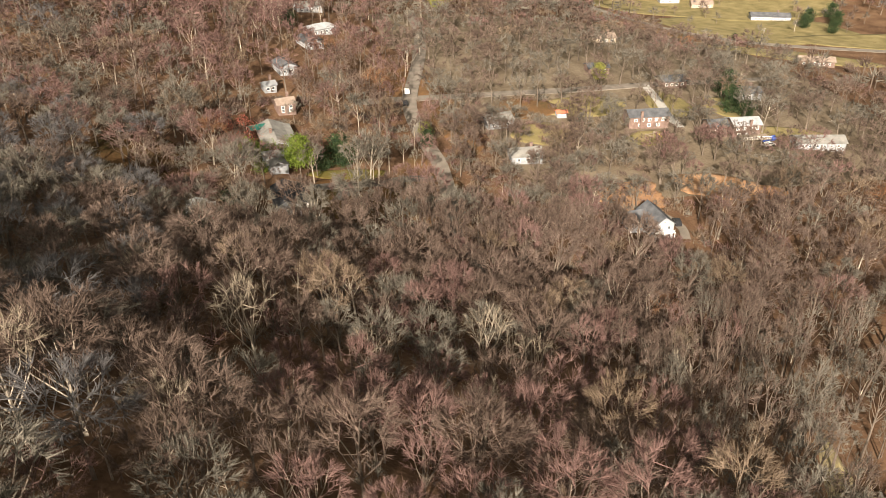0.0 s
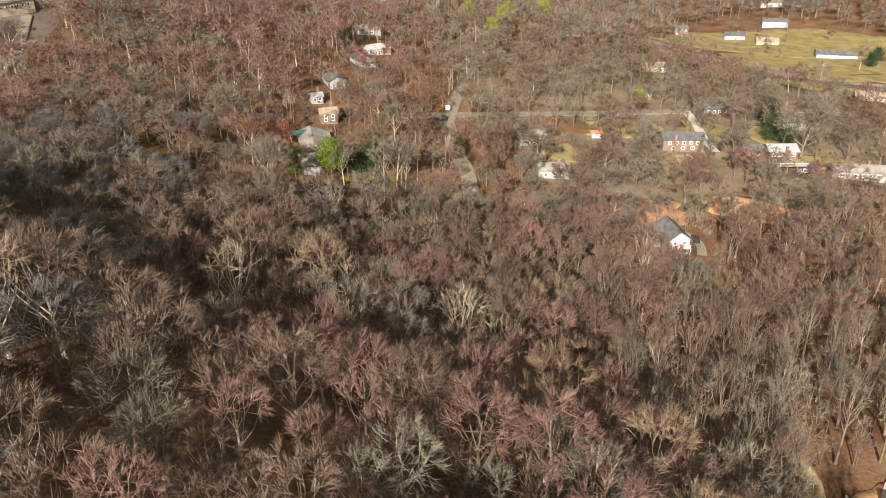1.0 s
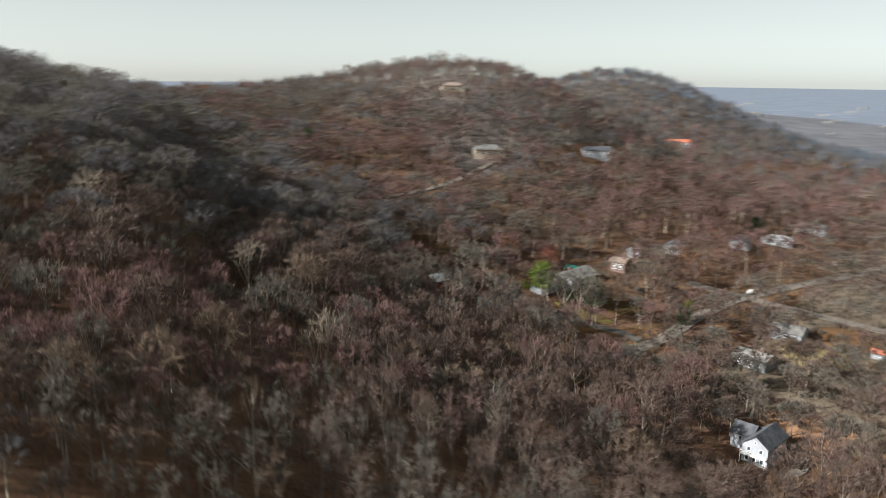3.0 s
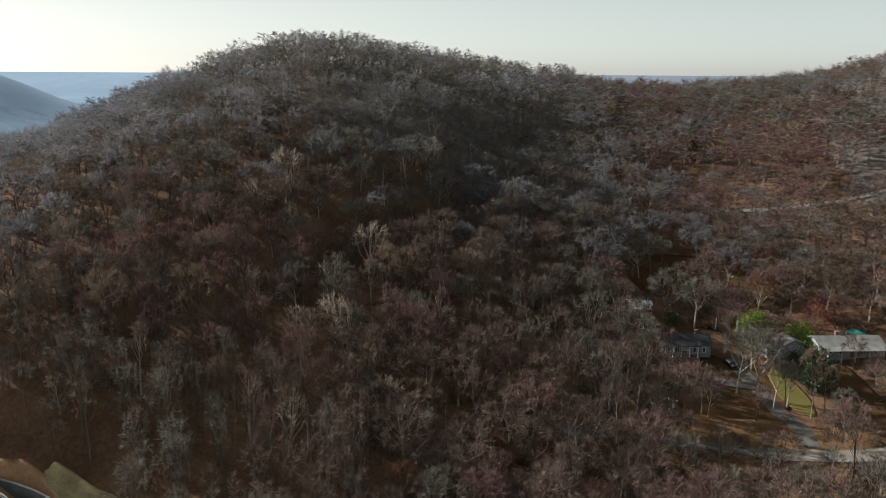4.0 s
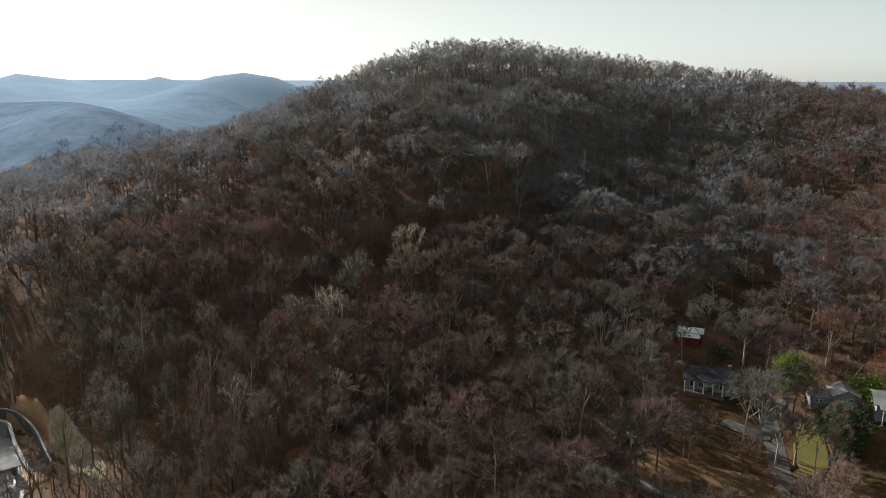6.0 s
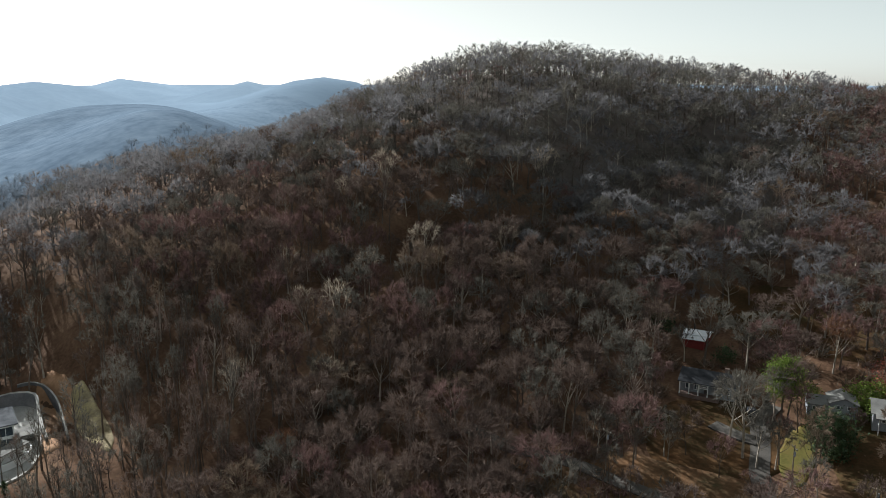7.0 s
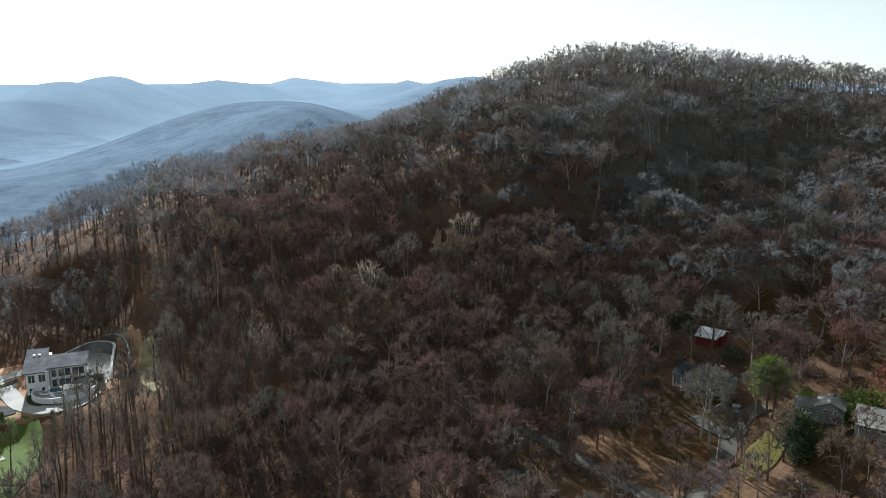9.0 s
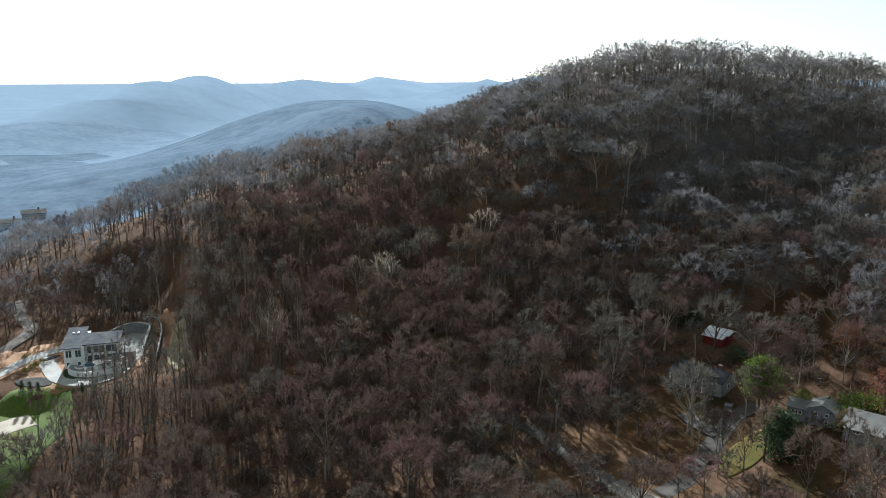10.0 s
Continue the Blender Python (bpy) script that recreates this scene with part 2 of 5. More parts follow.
# ---- the lie of the land ----
# heights of broad rounded swells, 120 m apart, rows from south to north, columns from west to east
SWELLS = [
    [-5.3, -5.4, 9.2, 23.3, 10.8, -4.1, 4.1],
    [-4.4, 23.7, 1.5, -70.1, 25.3, -10.9, 6.5],
    [8.0, -22.0, 84.3, 54.7, 8.8, -15.1, 8.7],
    [13.9, 78.2, -36.1, -10.1, -10.6, 4.0, -8.4],
    [27.0, -39.5, 26.3, 21.0, 0.0, 18.4, -3.3],
    [46.7, 24.4, 63.6, -18.7, 11.7, -6.1, -7.6],
    [-8.9, 17.2, 6.6, -9.2, 23.0, -6.4, 1.1],
    [-0.2, 27.0, 7.5, 3.6, -4.8, -12.7, -1.8],
    [25.9, 54.9, 9.5, 3.9, 7.1, -0.5, -0.5],
]
# far ridges: x, y, height, half length, half width, bearing of the long side (degrees)
RIDGES = [
    (-293, -367, 44, 221, 130, 60),
    (-924, -560, 60, 620, 130, 20),
    (-924, -560, 38, 230, 170, 20),
    (-700, -800, 52, 260, 120, 30),
    (-1501, -1275, 101, 507, 186, 39),
    (-523, -1149, 101, 485, 107, 42),
    (-1495, -1854, 120, 674, 145, 25),
    (-1752, 231, 71, 695, 248, 70),
    (-2408, -638, 109, 947, 334, 93),
    (-900, 1500, 60, 500, 300, 60),
    (-150, -96, 39, 258, 63, 40),
]


# the shaded ravine that winds down the hill, and its depth and half width
RAVINE = [(-150, 240), (-120, 230), (-86, 210), (-42, 206), (-24, 193), (-14, 179), (-3, 172), (12, 171), (33, 162), (62, 158)]
RAVINE_DEPTH, RAVINE_HALF = 9.0, 9.0
# levelled building sites: x, y, reach, height, width of the bank round them against the reach
PADS = [(96, 102, 15, 43.5, 1.6), (106, 141, 18, 41.0, 1.3), (91, 131, 6.8, 41.0, 0.75), (134, 166, 12, 37.0, 1.0), (122.5, 144, 6.5, 40.7, 0.8)]


def ground_z(x, y):
    """Height of the land at plan places (numbers or arrays)."""
    x, y = np.asarray(x, float), np.asarray(y, float)
    z = np.full(np.broadcast(x, y).shape, 26.4)
    for j, row in enumerate(SWELLS):
        gy = np.exp(-((y + 120 - 120 * j) ** 2) / (2 * 105.6**2))
        for i, a in enumerate(row):
            z = z + a * gy * np.exp(-((x + 420 - 120 * i) ** 2) / (2 * 105.6**2))
    for rx, ry, h, a, b, turn in RIDGES:
        c, s = math.cos(radians(turn)), math.sin(radians(turn))
        u, v = (x - rx) * c + (y - ry) * s, -(x - rx) * s + (y - ry) * c
        z = z + h * np.exp(-((u / a) ** 2 + (v / b) ** 2) / 2 * 1.6)
    z = z + 0.5 * np.sin(x / 17 + 1.3 * np.sin(y / 23)) * np.cos(y / 19) + 0.8 * np.sin(x / 61 + y / 47)
    gap = np.full(z.shape, 1e9)
    for (ax, ay), (bx, by) in zip(RAVINE, RAVINE[1:]):
        s = np.clip(((x - ax) * (bx - ax) + (y - ay) * (by - ay)) / ((bx - ax) ** 2 + (by - ay) ** 2), 0, 1)
        gap = np.minimum(gap, np.hypot(x - ax - s * (bx - ax), y - ay - s * (by - ay)))
    z = z - RAVINE_DEPTH * np.clip((30 - x) / 45, 0.15, 1) * np.exp(-((gap / RAVINE_HALF) ** 2))
    for ax, ay, reach, level, bank in PADS:
        s = np.clip((np.hypot(x - ax, y - ay) - reach) / (bank * reach), 0, 1)
        s = s * s * (3 - 2 * s)
        z = level * (1 - s) + z * s
    far = np.hypot(x - 40, y - 250)
    return z - 14 * np.clip((far - 900) / 3000, 0, 1) - 0.0000028 * np.clip(far - 2500, 0, None) ** 1.5


def mesh_from(name, verts, faces, mats, mat_index=None, smooth=False):
    """A mesh from plan-metre arrays; faces: array of triangles or quads."""
    me = bpy.data.meshes.new(name)
    verts = np.asarray(verts, np.float32) * K
    faces = np.asarray(faces, np.int32)
    me.vertices.add(len(verts))
    me.vertices.foreach_set("co", verts.ravel())
    n = faces.shape[1]
    me.loops.add(faces.size)
    me.loops.foreach_set("vertex_index", faces.ravel())
    me.polygons.add(len(faces))
    me.polygons.foreach_set("loop_start", np.arange(0, faces.size, n, dtype=np.int32))
    for m in mats:
        me.materials.append(m)
    if mat_index is not None:
        me.polygons.foreach_set("material_index", np.asarray(mat_index, np.int32))
    me.polygons.foreach_set("use_smooth", np.full(len(faces), smooth))
    me.update(calc_edges=True)
    return me


def spaced(lo, hi, step, reach, grow=1.22):
    """Even steps from lo to hi, then ever wider ones out to reach on both sides."""
    mid = list(np.arange(lo, hi + step / 2, step))
    d, out = step, []
    while not out or out[-1] < reach:
        d *= grow
        out.append((out[-1] if out else 0) + d)
    return np.array([lo - v for v in reversed(out)] + mid + [hi + v for v in out])


xs = np.union1d(spaced(-520, 440, 7, 16000), np.arange(68, 150, 2.0))
ys = np.union1d(spaced(-300, 900, 7, 16000), np.arange(104, 190, 2.0))
gx, gy = np.meshgrid(xs, ys)
gverts = np.stack([gx.ravel(), gy.ravel(), ground_z(gx, gy).ravel()], 1)
nx, ny = len(xs), len(ys)
q = (np.arange(ny - 1)[:, None] * nx + np.arange(nx - 1)).ravel()
gfaces = np.stack([q, q + 1, q + nx + 1, q + nx], 1)
mid = gverts[gfaces].mean(1)
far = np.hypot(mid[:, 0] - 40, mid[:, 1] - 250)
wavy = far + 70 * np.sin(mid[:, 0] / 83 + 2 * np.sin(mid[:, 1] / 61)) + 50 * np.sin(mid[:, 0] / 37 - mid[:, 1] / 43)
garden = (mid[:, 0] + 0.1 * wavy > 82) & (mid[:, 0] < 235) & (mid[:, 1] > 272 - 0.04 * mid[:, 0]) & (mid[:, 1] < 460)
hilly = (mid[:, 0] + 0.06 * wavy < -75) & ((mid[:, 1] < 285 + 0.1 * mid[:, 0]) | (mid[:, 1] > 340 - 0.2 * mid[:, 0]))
# zones farther out take the grounds with more painted haze
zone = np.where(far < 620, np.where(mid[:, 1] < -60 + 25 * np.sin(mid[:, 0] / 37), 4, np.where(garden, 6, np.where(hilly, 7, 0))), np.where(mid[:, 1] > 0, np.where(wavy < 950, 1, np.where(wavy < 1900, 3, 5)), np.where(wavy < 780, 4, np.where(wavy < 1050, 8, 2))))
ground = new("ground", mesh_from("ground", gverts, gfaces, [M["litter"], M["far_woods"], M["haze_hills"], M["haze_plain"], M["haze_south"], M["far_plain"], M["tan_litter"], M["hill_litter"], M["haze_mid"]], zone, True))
tagged(ground, "wooded hills and valley floor strewn with brown leaf litter", "ground", kind="structure")


# ---- tools for building ----
def part(name, bm, mat, parent, label=""):
    """Links a bmesh, in plan metres, as one mesh under a thing or a part."""
    me = bpy.data.meshes.new(name)
    bmesh.ops.scale(bm, vec=(K, K, K), verts=bm.verts)
    bm.to_mesh(me)
    bm.free()
    me.materials.append(mat)
    ob = new(name, me)
    ob.parent = parent
    if label:
        ob["label"] = label
    return ob


def share(name, me, parent, x=0.0, y=0.0, z=0.0, turn=0.0, size=1.0):
    """A further object on an existing mesh."""
    ob = new(name, me)
    ob.parent = parent
    ob.matrix_basis = pose(x * K, y * K, z * K, 0, 0, turn) @ Matrix.Scale(size, 4)
    return ob


def thing(name, label, category, x, y, z=None, turn=0.0, group="", kind=""):
    ob = new(name)
    ob.empty_display_size = 0.2
    ob.matrix_basis = pose(x * K, y * K, (float(ground_z(x, y)) if z is None else z) * K, 0, 0, turn)
    return tagged(ob, label, category, group, kind)


def add_box(bm, x0, x1, y0, y1, z0, z1):
    v = [bm.verts.new(p) for p in ((x0, y0, z0), (x1, y0, z0), (x1, y1, z0), (x0, y1, z0), (x0, y0, z1), (x1, y0, z1), (x1, y1, z1), (x0, y1, z1))]
    for f in ((3, 2, 1, 0), (4, 5, 6, 7), (0, 1, 5, 4), (1, 2, 6, 5), (2, 3, 7, 6), (3, 0, 4, 7)):
        bm.faces.new([v[i] for i in f])
    return v


def box_bm(*spans, bevel=0.0):
    bm = bmesh.new()
    for s in spans:
        add_box(bm, *s)
    if bevel:
        bmesh.ops.bevel(bm, geom=bm.edges[:], offset=bevel, segments=1, affect="EDGES")
    return bm


def add_prism(bm, outline, axis, a, b):
    """A solid from an outline in the plane across axis ('x' or 'y'), from a to b."""
    def at(u, w, s):
        return (s, u, w) if axis == "x" else (u, s, w)
    one, two = [bm.verts.new(at(u, w, a)) for u, w in outline], [bm.verts.new(at(u, w, b)) for u, w in outline]
    n = len(outline)
    bm.faces.new(one)
    bm.faces.new(list(reversed(two)))
    for i in range(n):
        bm.faces.new((one[i], two[i], two[(i + 1) % n], one[(i + 1) % n]))
    bmesh.ops.recalc_face_normals(bm, faces=bm.faces[:])


def add_post(bm, x, y, z0, z1, r, sides=8, r2=None):
    ring = [(math.cos(2 * math.pi * i / sides), math.sin(2 * math.pi * i / sides)) for i in range(sides)]
    lo = [bm.verts.new((x + r * c, y + r * s, z0)) for c, s in ring]
    hi = [bm.verts.new((x + (r2 or r) * c, y + (r2 or r) * s, z1)) for c, s in ring]
    bm.faces.new(list(reversed(lo)))
    bm.faces.new(hi)
    for i in range(sides):
        bm.faces.new((lo[i], lo[(i + 1) % sides], hi[(i + 1) % sides], hi[i]))


def spline(points, step=2.0):
    """A smooth line through plan points."""
    p = np.array(points, float)
    p = np.vstack([2 * p[0] - p[1], p, 2 * p[-1] - p[-2]])
    out = []
    for a, b, c, d in zip(p, p[1:], p[2:], p[3:]):
        n = max(2, int(np.linalg.norm(c - b) / step))
        for s in np.linspace(0, 1, n, endpoint=False):
            out.append(0.5 * (2 * b + (c - a) * s + (2 * a - 5 * b + 4 * c - d) * s**2 + (3 * b - a - 3 * c + d) * s**3))
    return np.array(out + [p[-2]])


def strip(name, points, width, mat, label, category="road", lift=0.16, thick=0.5, kind="structure"):
    """A road or path laid over the land."""
    line = spline(points)
    d = np.gradient(line, axis=0)
    side = np.stack([-d[:, 1], d[:, 0]], 1) / np.linalg.norm(d, axis=1)[:, None]
    cols = np.linspace(-0.5, 0.5, 5) * width
    pts = line[:, None] + side[:, None] * cols[None, :, None]
    top = np.concatenate([pts, (ground_z(pts[..., 0], pts[..., 1]).max(1, keepdims=True) * 0.5 + ground_z(pts[..., 0], pts[..., 1]) * 0.5 + lift)[..., None]], 2)
    n = len(line)
    skirt = top.copy()
    skirt[..., 2] -= thick
    verts = np.concatenate([skirt[:, :1], top, skirt[:, -1:]], 1)
    m = verts.shape[1]
    i = (np.arange(n - 1)[:, None] * m + np.arange(m - 1)).ravel()
    faces = np.stack([i, i + m, i + m + 1, i + 1], 1)[:, ::-1]
    ob = new(name, mesh_from(name, verts.reshape(-1, 3), faces, [mat], None, False))
    return tagged(ob, label, category, kind=kind)


def blot(name, x, y, rx, ry, turn, mat, label, category="lawn", lift=0.14, seed=0, rough=0.14, steps=9):
    """A patch of lawn or bare soil with an uneven rim, laid over the land."""
    rng = np.random.default_rng(seed)
    n = 84
    a = np.linspace(0, 2 * np.pi, n, endpoint=False)
    wob = 1 + sum(rough / k * np.sin(k * a + rng.uniform(0, 6.28)) for k in (2, 3, 5, 7, 12, 19))
    rr = np.append(np.linspace(0.02, 0.985, steps - 1), 1)
    c, s = math.cos(radians(turn)), math.sin(radians(turn))
    u, v = rr[:, None] * wob * np.cos(a) * rx, rr[:, None] * wob * np.sin(a) * ry
    px, py = x + u * c - v * s, y + u * s + v * c
    z = ground_z(px, py) + lift
    z[-1] -= 0.5
    verts = np.stack([px, py, z], 2).reshape(-1, 3)
    i = (np.arange(steps - 1)[:, None] * n + np.arange(n))
    j = (np.arange(steps - 1)[:, None] * n + (np.arange(n) + 1) % n)
    faces = np.stack([i.ravel(), (i + n).ravel(), (j + n).ravel(), j.ravel()], 1)
    me = mesh_from(name, verts, faces, [mat], None, True)
    return tagged(new(name, me), label, category, kind="structure")


# ---- roads and open ground ----
ROADS = {
    "lane": ([(47, 226), (49, 237), (48, 250), (50, 262), (53, 278)], 3.8),
    "road": ([(53, 277.6), (54, 286), (55, 298), (54, 315), (55, 337), (59, 353), (69, 384), (78, 420), (84, 470)], 5.2),
    "cross": ([(36, 343), (57, 346), (80, 347), (124, 346), (170, 352), (230, 360)], 4.6),
    "drive": ([(51, 287), (43, 288), (36, 286), (28, 285), (21, 284), (15, 283), (8, 285)], 4.0),
    "branch": ([(24, 284), (23, 279), (21, 274)], 3.6),
    "highway": ([(196, 640), (206, 560), (212, 522), (218, 475), (232, 452), (253, 437), (306, 417), (380, 398), (460, 392)], 5.5),
    "brick_drive": ([(146, 310), (147, 322), (150, 335), (152, 349)], 3.4),
    "hill_lane": ([(-118, 296), (-101, 307), (-96, 325), (-92, 350), (-96, 384)], 3.6),
    "villa_drive": ([(150, 136), (138, 135), (128, 131.5), (118, 124.8), (108.5, 122.5), (101, 122), (96, 123.5)], 4.0),
    "west_lane": ([(107, 75), (111, 90), (112, 104), (120, 112), (134, 120)], 4.0),
}
strip("road", *ROADS["road"], M["asphalt"], "narrow worn grey asphalt lane through the woods")
strip("road", *ROADS["lane"], M["drive_asphalt"], "narrow grey lane below a leafy lawn")
strip("road", *ROADS["cross"], M["asphalt"], "grey asphalt side street between the houses")
strip("driveway", *ROADS["drive"], M["drive_asphalt"], "grey asphalt driveway crossing a leaf-strewn lawn", "driveway", 0.2)
strip("driveway", *ROADS["branch"], M["drive_asphalt"], "short grey asphalt spur off the driveway", "driveway", 0.24)
strip("road", *ROADS["highway"], M["asphalt"], "pale two-lane road between open lawns")
strip("driveway", *ROADS["brick_drive"], M["concrete"], "pale concrete driveway beside a brick house", "driveway", 0.2)
strip("road", *ROADS["hill_lane"], M["asphalt"], "lane across the hillside clearing")
strip("driveway", *ROADS["villa_drive"], M["concrete"], "pale concrete driveway over bare orange clay", "driveway", 0.3)
strip("road", *ROADS["west_lane"], M["asphalt"], "grey lane below the bare trees", "road", 0.2)

BLOTS = [
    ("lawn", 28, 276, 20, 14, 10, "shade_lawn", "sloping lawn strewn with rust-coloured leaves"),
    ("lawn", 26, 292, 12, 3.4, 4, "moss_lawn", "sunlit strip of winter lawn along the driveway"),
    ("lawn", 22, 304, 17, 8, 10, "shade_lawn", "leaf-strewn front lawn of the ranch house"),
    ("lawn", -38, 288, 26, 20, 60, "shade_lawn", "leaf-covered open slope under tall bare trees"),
    ("lawn", -122, 306, 14, 8, 20, "leaf_lawn", "small clearing high on the hillside"),
    ("clearing", 108, 270, 12, 8, 0, "clay", "bare orange clearing behind the white gabled house"),
    ("clearing", 140, 270, 17, 8, -12, "clay", "bare orange clay bank among the trees"),
    ("lawn", 95, 313, 11, 8, 20, "grass", "yellowed winter lawn behind a low house"),
    ("lawn", 118, 332, 17, 9, 5, "grass", "yellowed open ground between the houses"),
    ("lawn", 152, 331, 9, 12, 0, "grass", "yellow-green front lawn of the brick house"),
    ("lawn", 174, 326, 9, 10, 0, "grass", "pale winter lawn between two houses"),
    ("lawn", 96, 333, 12, 9, 0, "leaf_lawn", "leaf-strewn tan ground beside the side street"),
    ("lawn", 186, 300, 14, 7, -15, "grass", "yellowed lawn behind the brick houses"),
    ("lawn", 131, 305, 8, 5, 0, "grass", "small back lawn of the brick house"),
    ("lawn", 60, 362, 10, 18, -12, "leaf_lawn", "leaf-strewn verge along the lane"),
    ("lawn", 68, 325, 8, 22, 0, "leaf_lawn", "rust-brown verge along the lane"),
    ("lawn", 50, 270, 12, 30, 0, "leaf_lawn", "leafy verge below the lane"),
    ("lawn", 285, 470, 60, 38, -18, "grass", "broad pale winter lawn along the road"),
    ("lawn", 300, 540, 80, 45, -10, "grass", "pale winter lawns around far houses"),
    ("lawn", 335, 432, 45, 20, -10, "grass", "pale winter lawn beyond the road bend"),
    ("lawn", 262, 405, 40, 14, -22, "grass", "pale grass verge south of the road"),
    ("lawn", 215, 490, 16, 60, 10, "leaf_lawn", "grassy bank beside the road"),
    ("lawn", 132, 165, 23, 11, 62, "green_grass", "green lawn below the hilltop villa"),
    ("clearing", 108, 137, 20, 16.5, -30, "clay", "bare orange clay terrace around the white villa"),
    ("clearing", 82.2, 133.5, 3.0, 13.5, -20, "clay", "bare orange clay bank beside the retaining walls"),
    ("clearing", 84.6, 148, 15.5, 3.2, 64, "straw", "pale straw-covered strip beside the clay bank"),
    ("clearing", 124, 126, 13, 10, 40, "clay", "orange clay bank along the villa driveway"),
]
for k, (name, x, y, rx, ry, turn, mat, label) in enumerate(BLOTS):
    blot(name, x, y, rx, ry, turn, M[mat], label, "clearing" if name == "clearing" else "lawn", 0.10 + 0.004 * k, k, 0.3 if mat == "clay" else 0.14)


# ---- trees ----
def tube(points, radii, sides):
    p = np.asarray(points, float)
    d = np.gradient(p, axis=0)
    d /= np.linalg.norm(d, axis=1)[:, None] + 1e-9
    ref = np.where(np.abs(d[:, 2:3]) > 0.9, [[1.0, 0, 0]], [[0, 0, 1.0]])
    u = np.cross(d, ref)
    u /= np.linalg.norm(u, axis=1)[:, None] + 1e-9
    w = np.cross(d, u)
    a = np.arange(sides) * 2 * np.pi / sides
    v = p[:, None] + np.asarray(radii)[:, None, None] * (np.cos(a)[None, :, None] * u[:, None] + np.sin(a)[None, :, None] * w[:, None])
    n = len(p)
    i = (np.arange(n - 1)[:, None] * sides + np.arange(sides)).ravel()
    j = (np.arange(n - 1)[:, None] * sides + (np.arange(sides) + 1) % sides).ravel()
    return v.reshape(-1, 3), np.concatenate([np.stack([i, j, j + sides], 1), np.stack([i, j + sides, i + sides], 1)])


def slivers(rng, base, way, length, width, out=None):
    """Thin tapering twigs, one triangle each; with out, they lie flat against the crown's surface."""
    side = np.cross(way, rng.normal(size=way.shape) if out is None else out + 0.45 * rng.normal(size=way.shape))
    side /= np.linalg.norm(side, axis=1)[:, None] + 1e-9
    v = np.stack([base - side * width[:, None] / 2, base + side * width[:, None] / 2, base + way * length[:, None]], 1)
    return v.reshape(-1, 3), np.arange(3 * len(base)).reshape(-1, 3)


def unit(v):
    return v / (np.linalg.norm(v, axis=-1, keepdims=True) + 1e-9)


def bare_tree_shape(seed, height=16.0, spread=5.0, limbs=9, subs=5, twigs=10, twig_width=0.085, lean=0.0, sides=4, limb_width=0.14, low=0.36, reach=(0.2, 0.45), wild=0.5):
    """(wood vertices, wood triangles, twig vertices, twig triangles) of a leafless broadleaf tree: limbs fan up from a fork into a round crown of fine twigs."""
    rng = np.random.default_rng(seed)
    wood_v, wood_f, base, way, length, width = [], [], [], [], [], []

    def wood(v, f):
        wood_f.append(f + sum(len(x) for x in wood_v))
        wood_v.append(v)

    bend = rng.normal(size=2) * 0.03 * height + np.array([lean, 0]) * height
    t = np.linspace(0, 1, 4)
    trunk = np.stack([bend[0] * t**1.5, bend[1] * t**1.5, -0.8 + (height * 0.7 + 0.8) * t], 1)
    r0 = (0.015 if spread > 3.5 else 0.012) * height
    wood(*tube(trunk, r0 * np.array([1.2, 0.85, 0.55, 0.15]), sides))
    rise = 0.42 if spread < 3.5 else 0.31
    heart = np.array([bend[0] * 0.7, bend[1] * 0.7, height * (1 - rise)])
    dome = np.array([spread, spread, height * rise])
    lop = rng.uniform(0.84, 1.1, 8)
    for k in range(limbs):
        up = min(0.96, 0.02 + 0.97 * (k + rng.uniform(0.1, 0.9)) / limbs)
        az = k * 2.4 + rng.uniform(-0.4, 0.4)
        flat = math.sqrt(max(0.06, 1 - up * up))
        rim = np.array([math.cos(az) * flat, math.sin(az) * flat, up])
        out = lop[k % 8]
        end = heart + rim * dome * 0.74 * out
        s = min(0.95, low + 0.5 * (up + 0.2) / 1.2 * rng.uniform(0.6, 1.05))
        at = np.array([np.interp(s, t, trunk[:, c]) for c in range(3)])
        midp = at * 0.5 + end * 0.5 + np.array([math.cos(az), math.sin(az), -0.25]) * spread * 0.09 + rng.normal(size=3) * 0.25
        rl = r0 * (0.58 - 0.40 * s)
        wood(*tube([at, midp, end], rl * np.array([1, 0.6, 0.16]), 3))
        for b in range(subs):
            f = rng.uniform(0.1, 1.0)
            p = midp * (1 - f) + end * f
            to = unit(rim + rng.normal(size=3) * 0.36)
            tip = heart + to * dome * out * rng.uniform(0.74, 0.94)
            tip = p + (tip - p) * min(1.0, 0.7 * spread / (np.linalg.norm(tip - p) + 1e-6))
            m = max(2, int(twigs * rng.uniform(0.8, 1.25)))
            g = np.sqrt(rng.uniform(0.03, 1.0, m))[:, None]
            root = p + (tip - p) * g
            go = unit(unit((root - heart) / dome) * 0.55 + unit(tip - p) * 0.35 + rng.normal(size=(m, 3)) * wild + np.array([0, 0, 0.15]))
            # twigs end at the rounded outline of the crown
            q, d = (root - heart) / dome / out, go / dome / out
            qd, dd = (q * d).sum(1), (d * d).sum(1)
            rim_at = (-qd + np.sqrt(np.clip(qd**2 - dd * ((q * q).sum(1) - rng.uniform(0.9, 1.1, m) ** 2), 0, None))) / dd
            base += [p[None], root]
            way += [unit(tip - p)[None], go]
            length += [[np.linalg.norm(tip - p)], np.clip(rng.uniform(*reach, m) * spread, 0.35, np.clip(rim_at, 0.4, None))]
            width += [[limb_width], rng.uniform(0.7, 1.25, m) * twig_width]
    roots = np.concatenate(base)
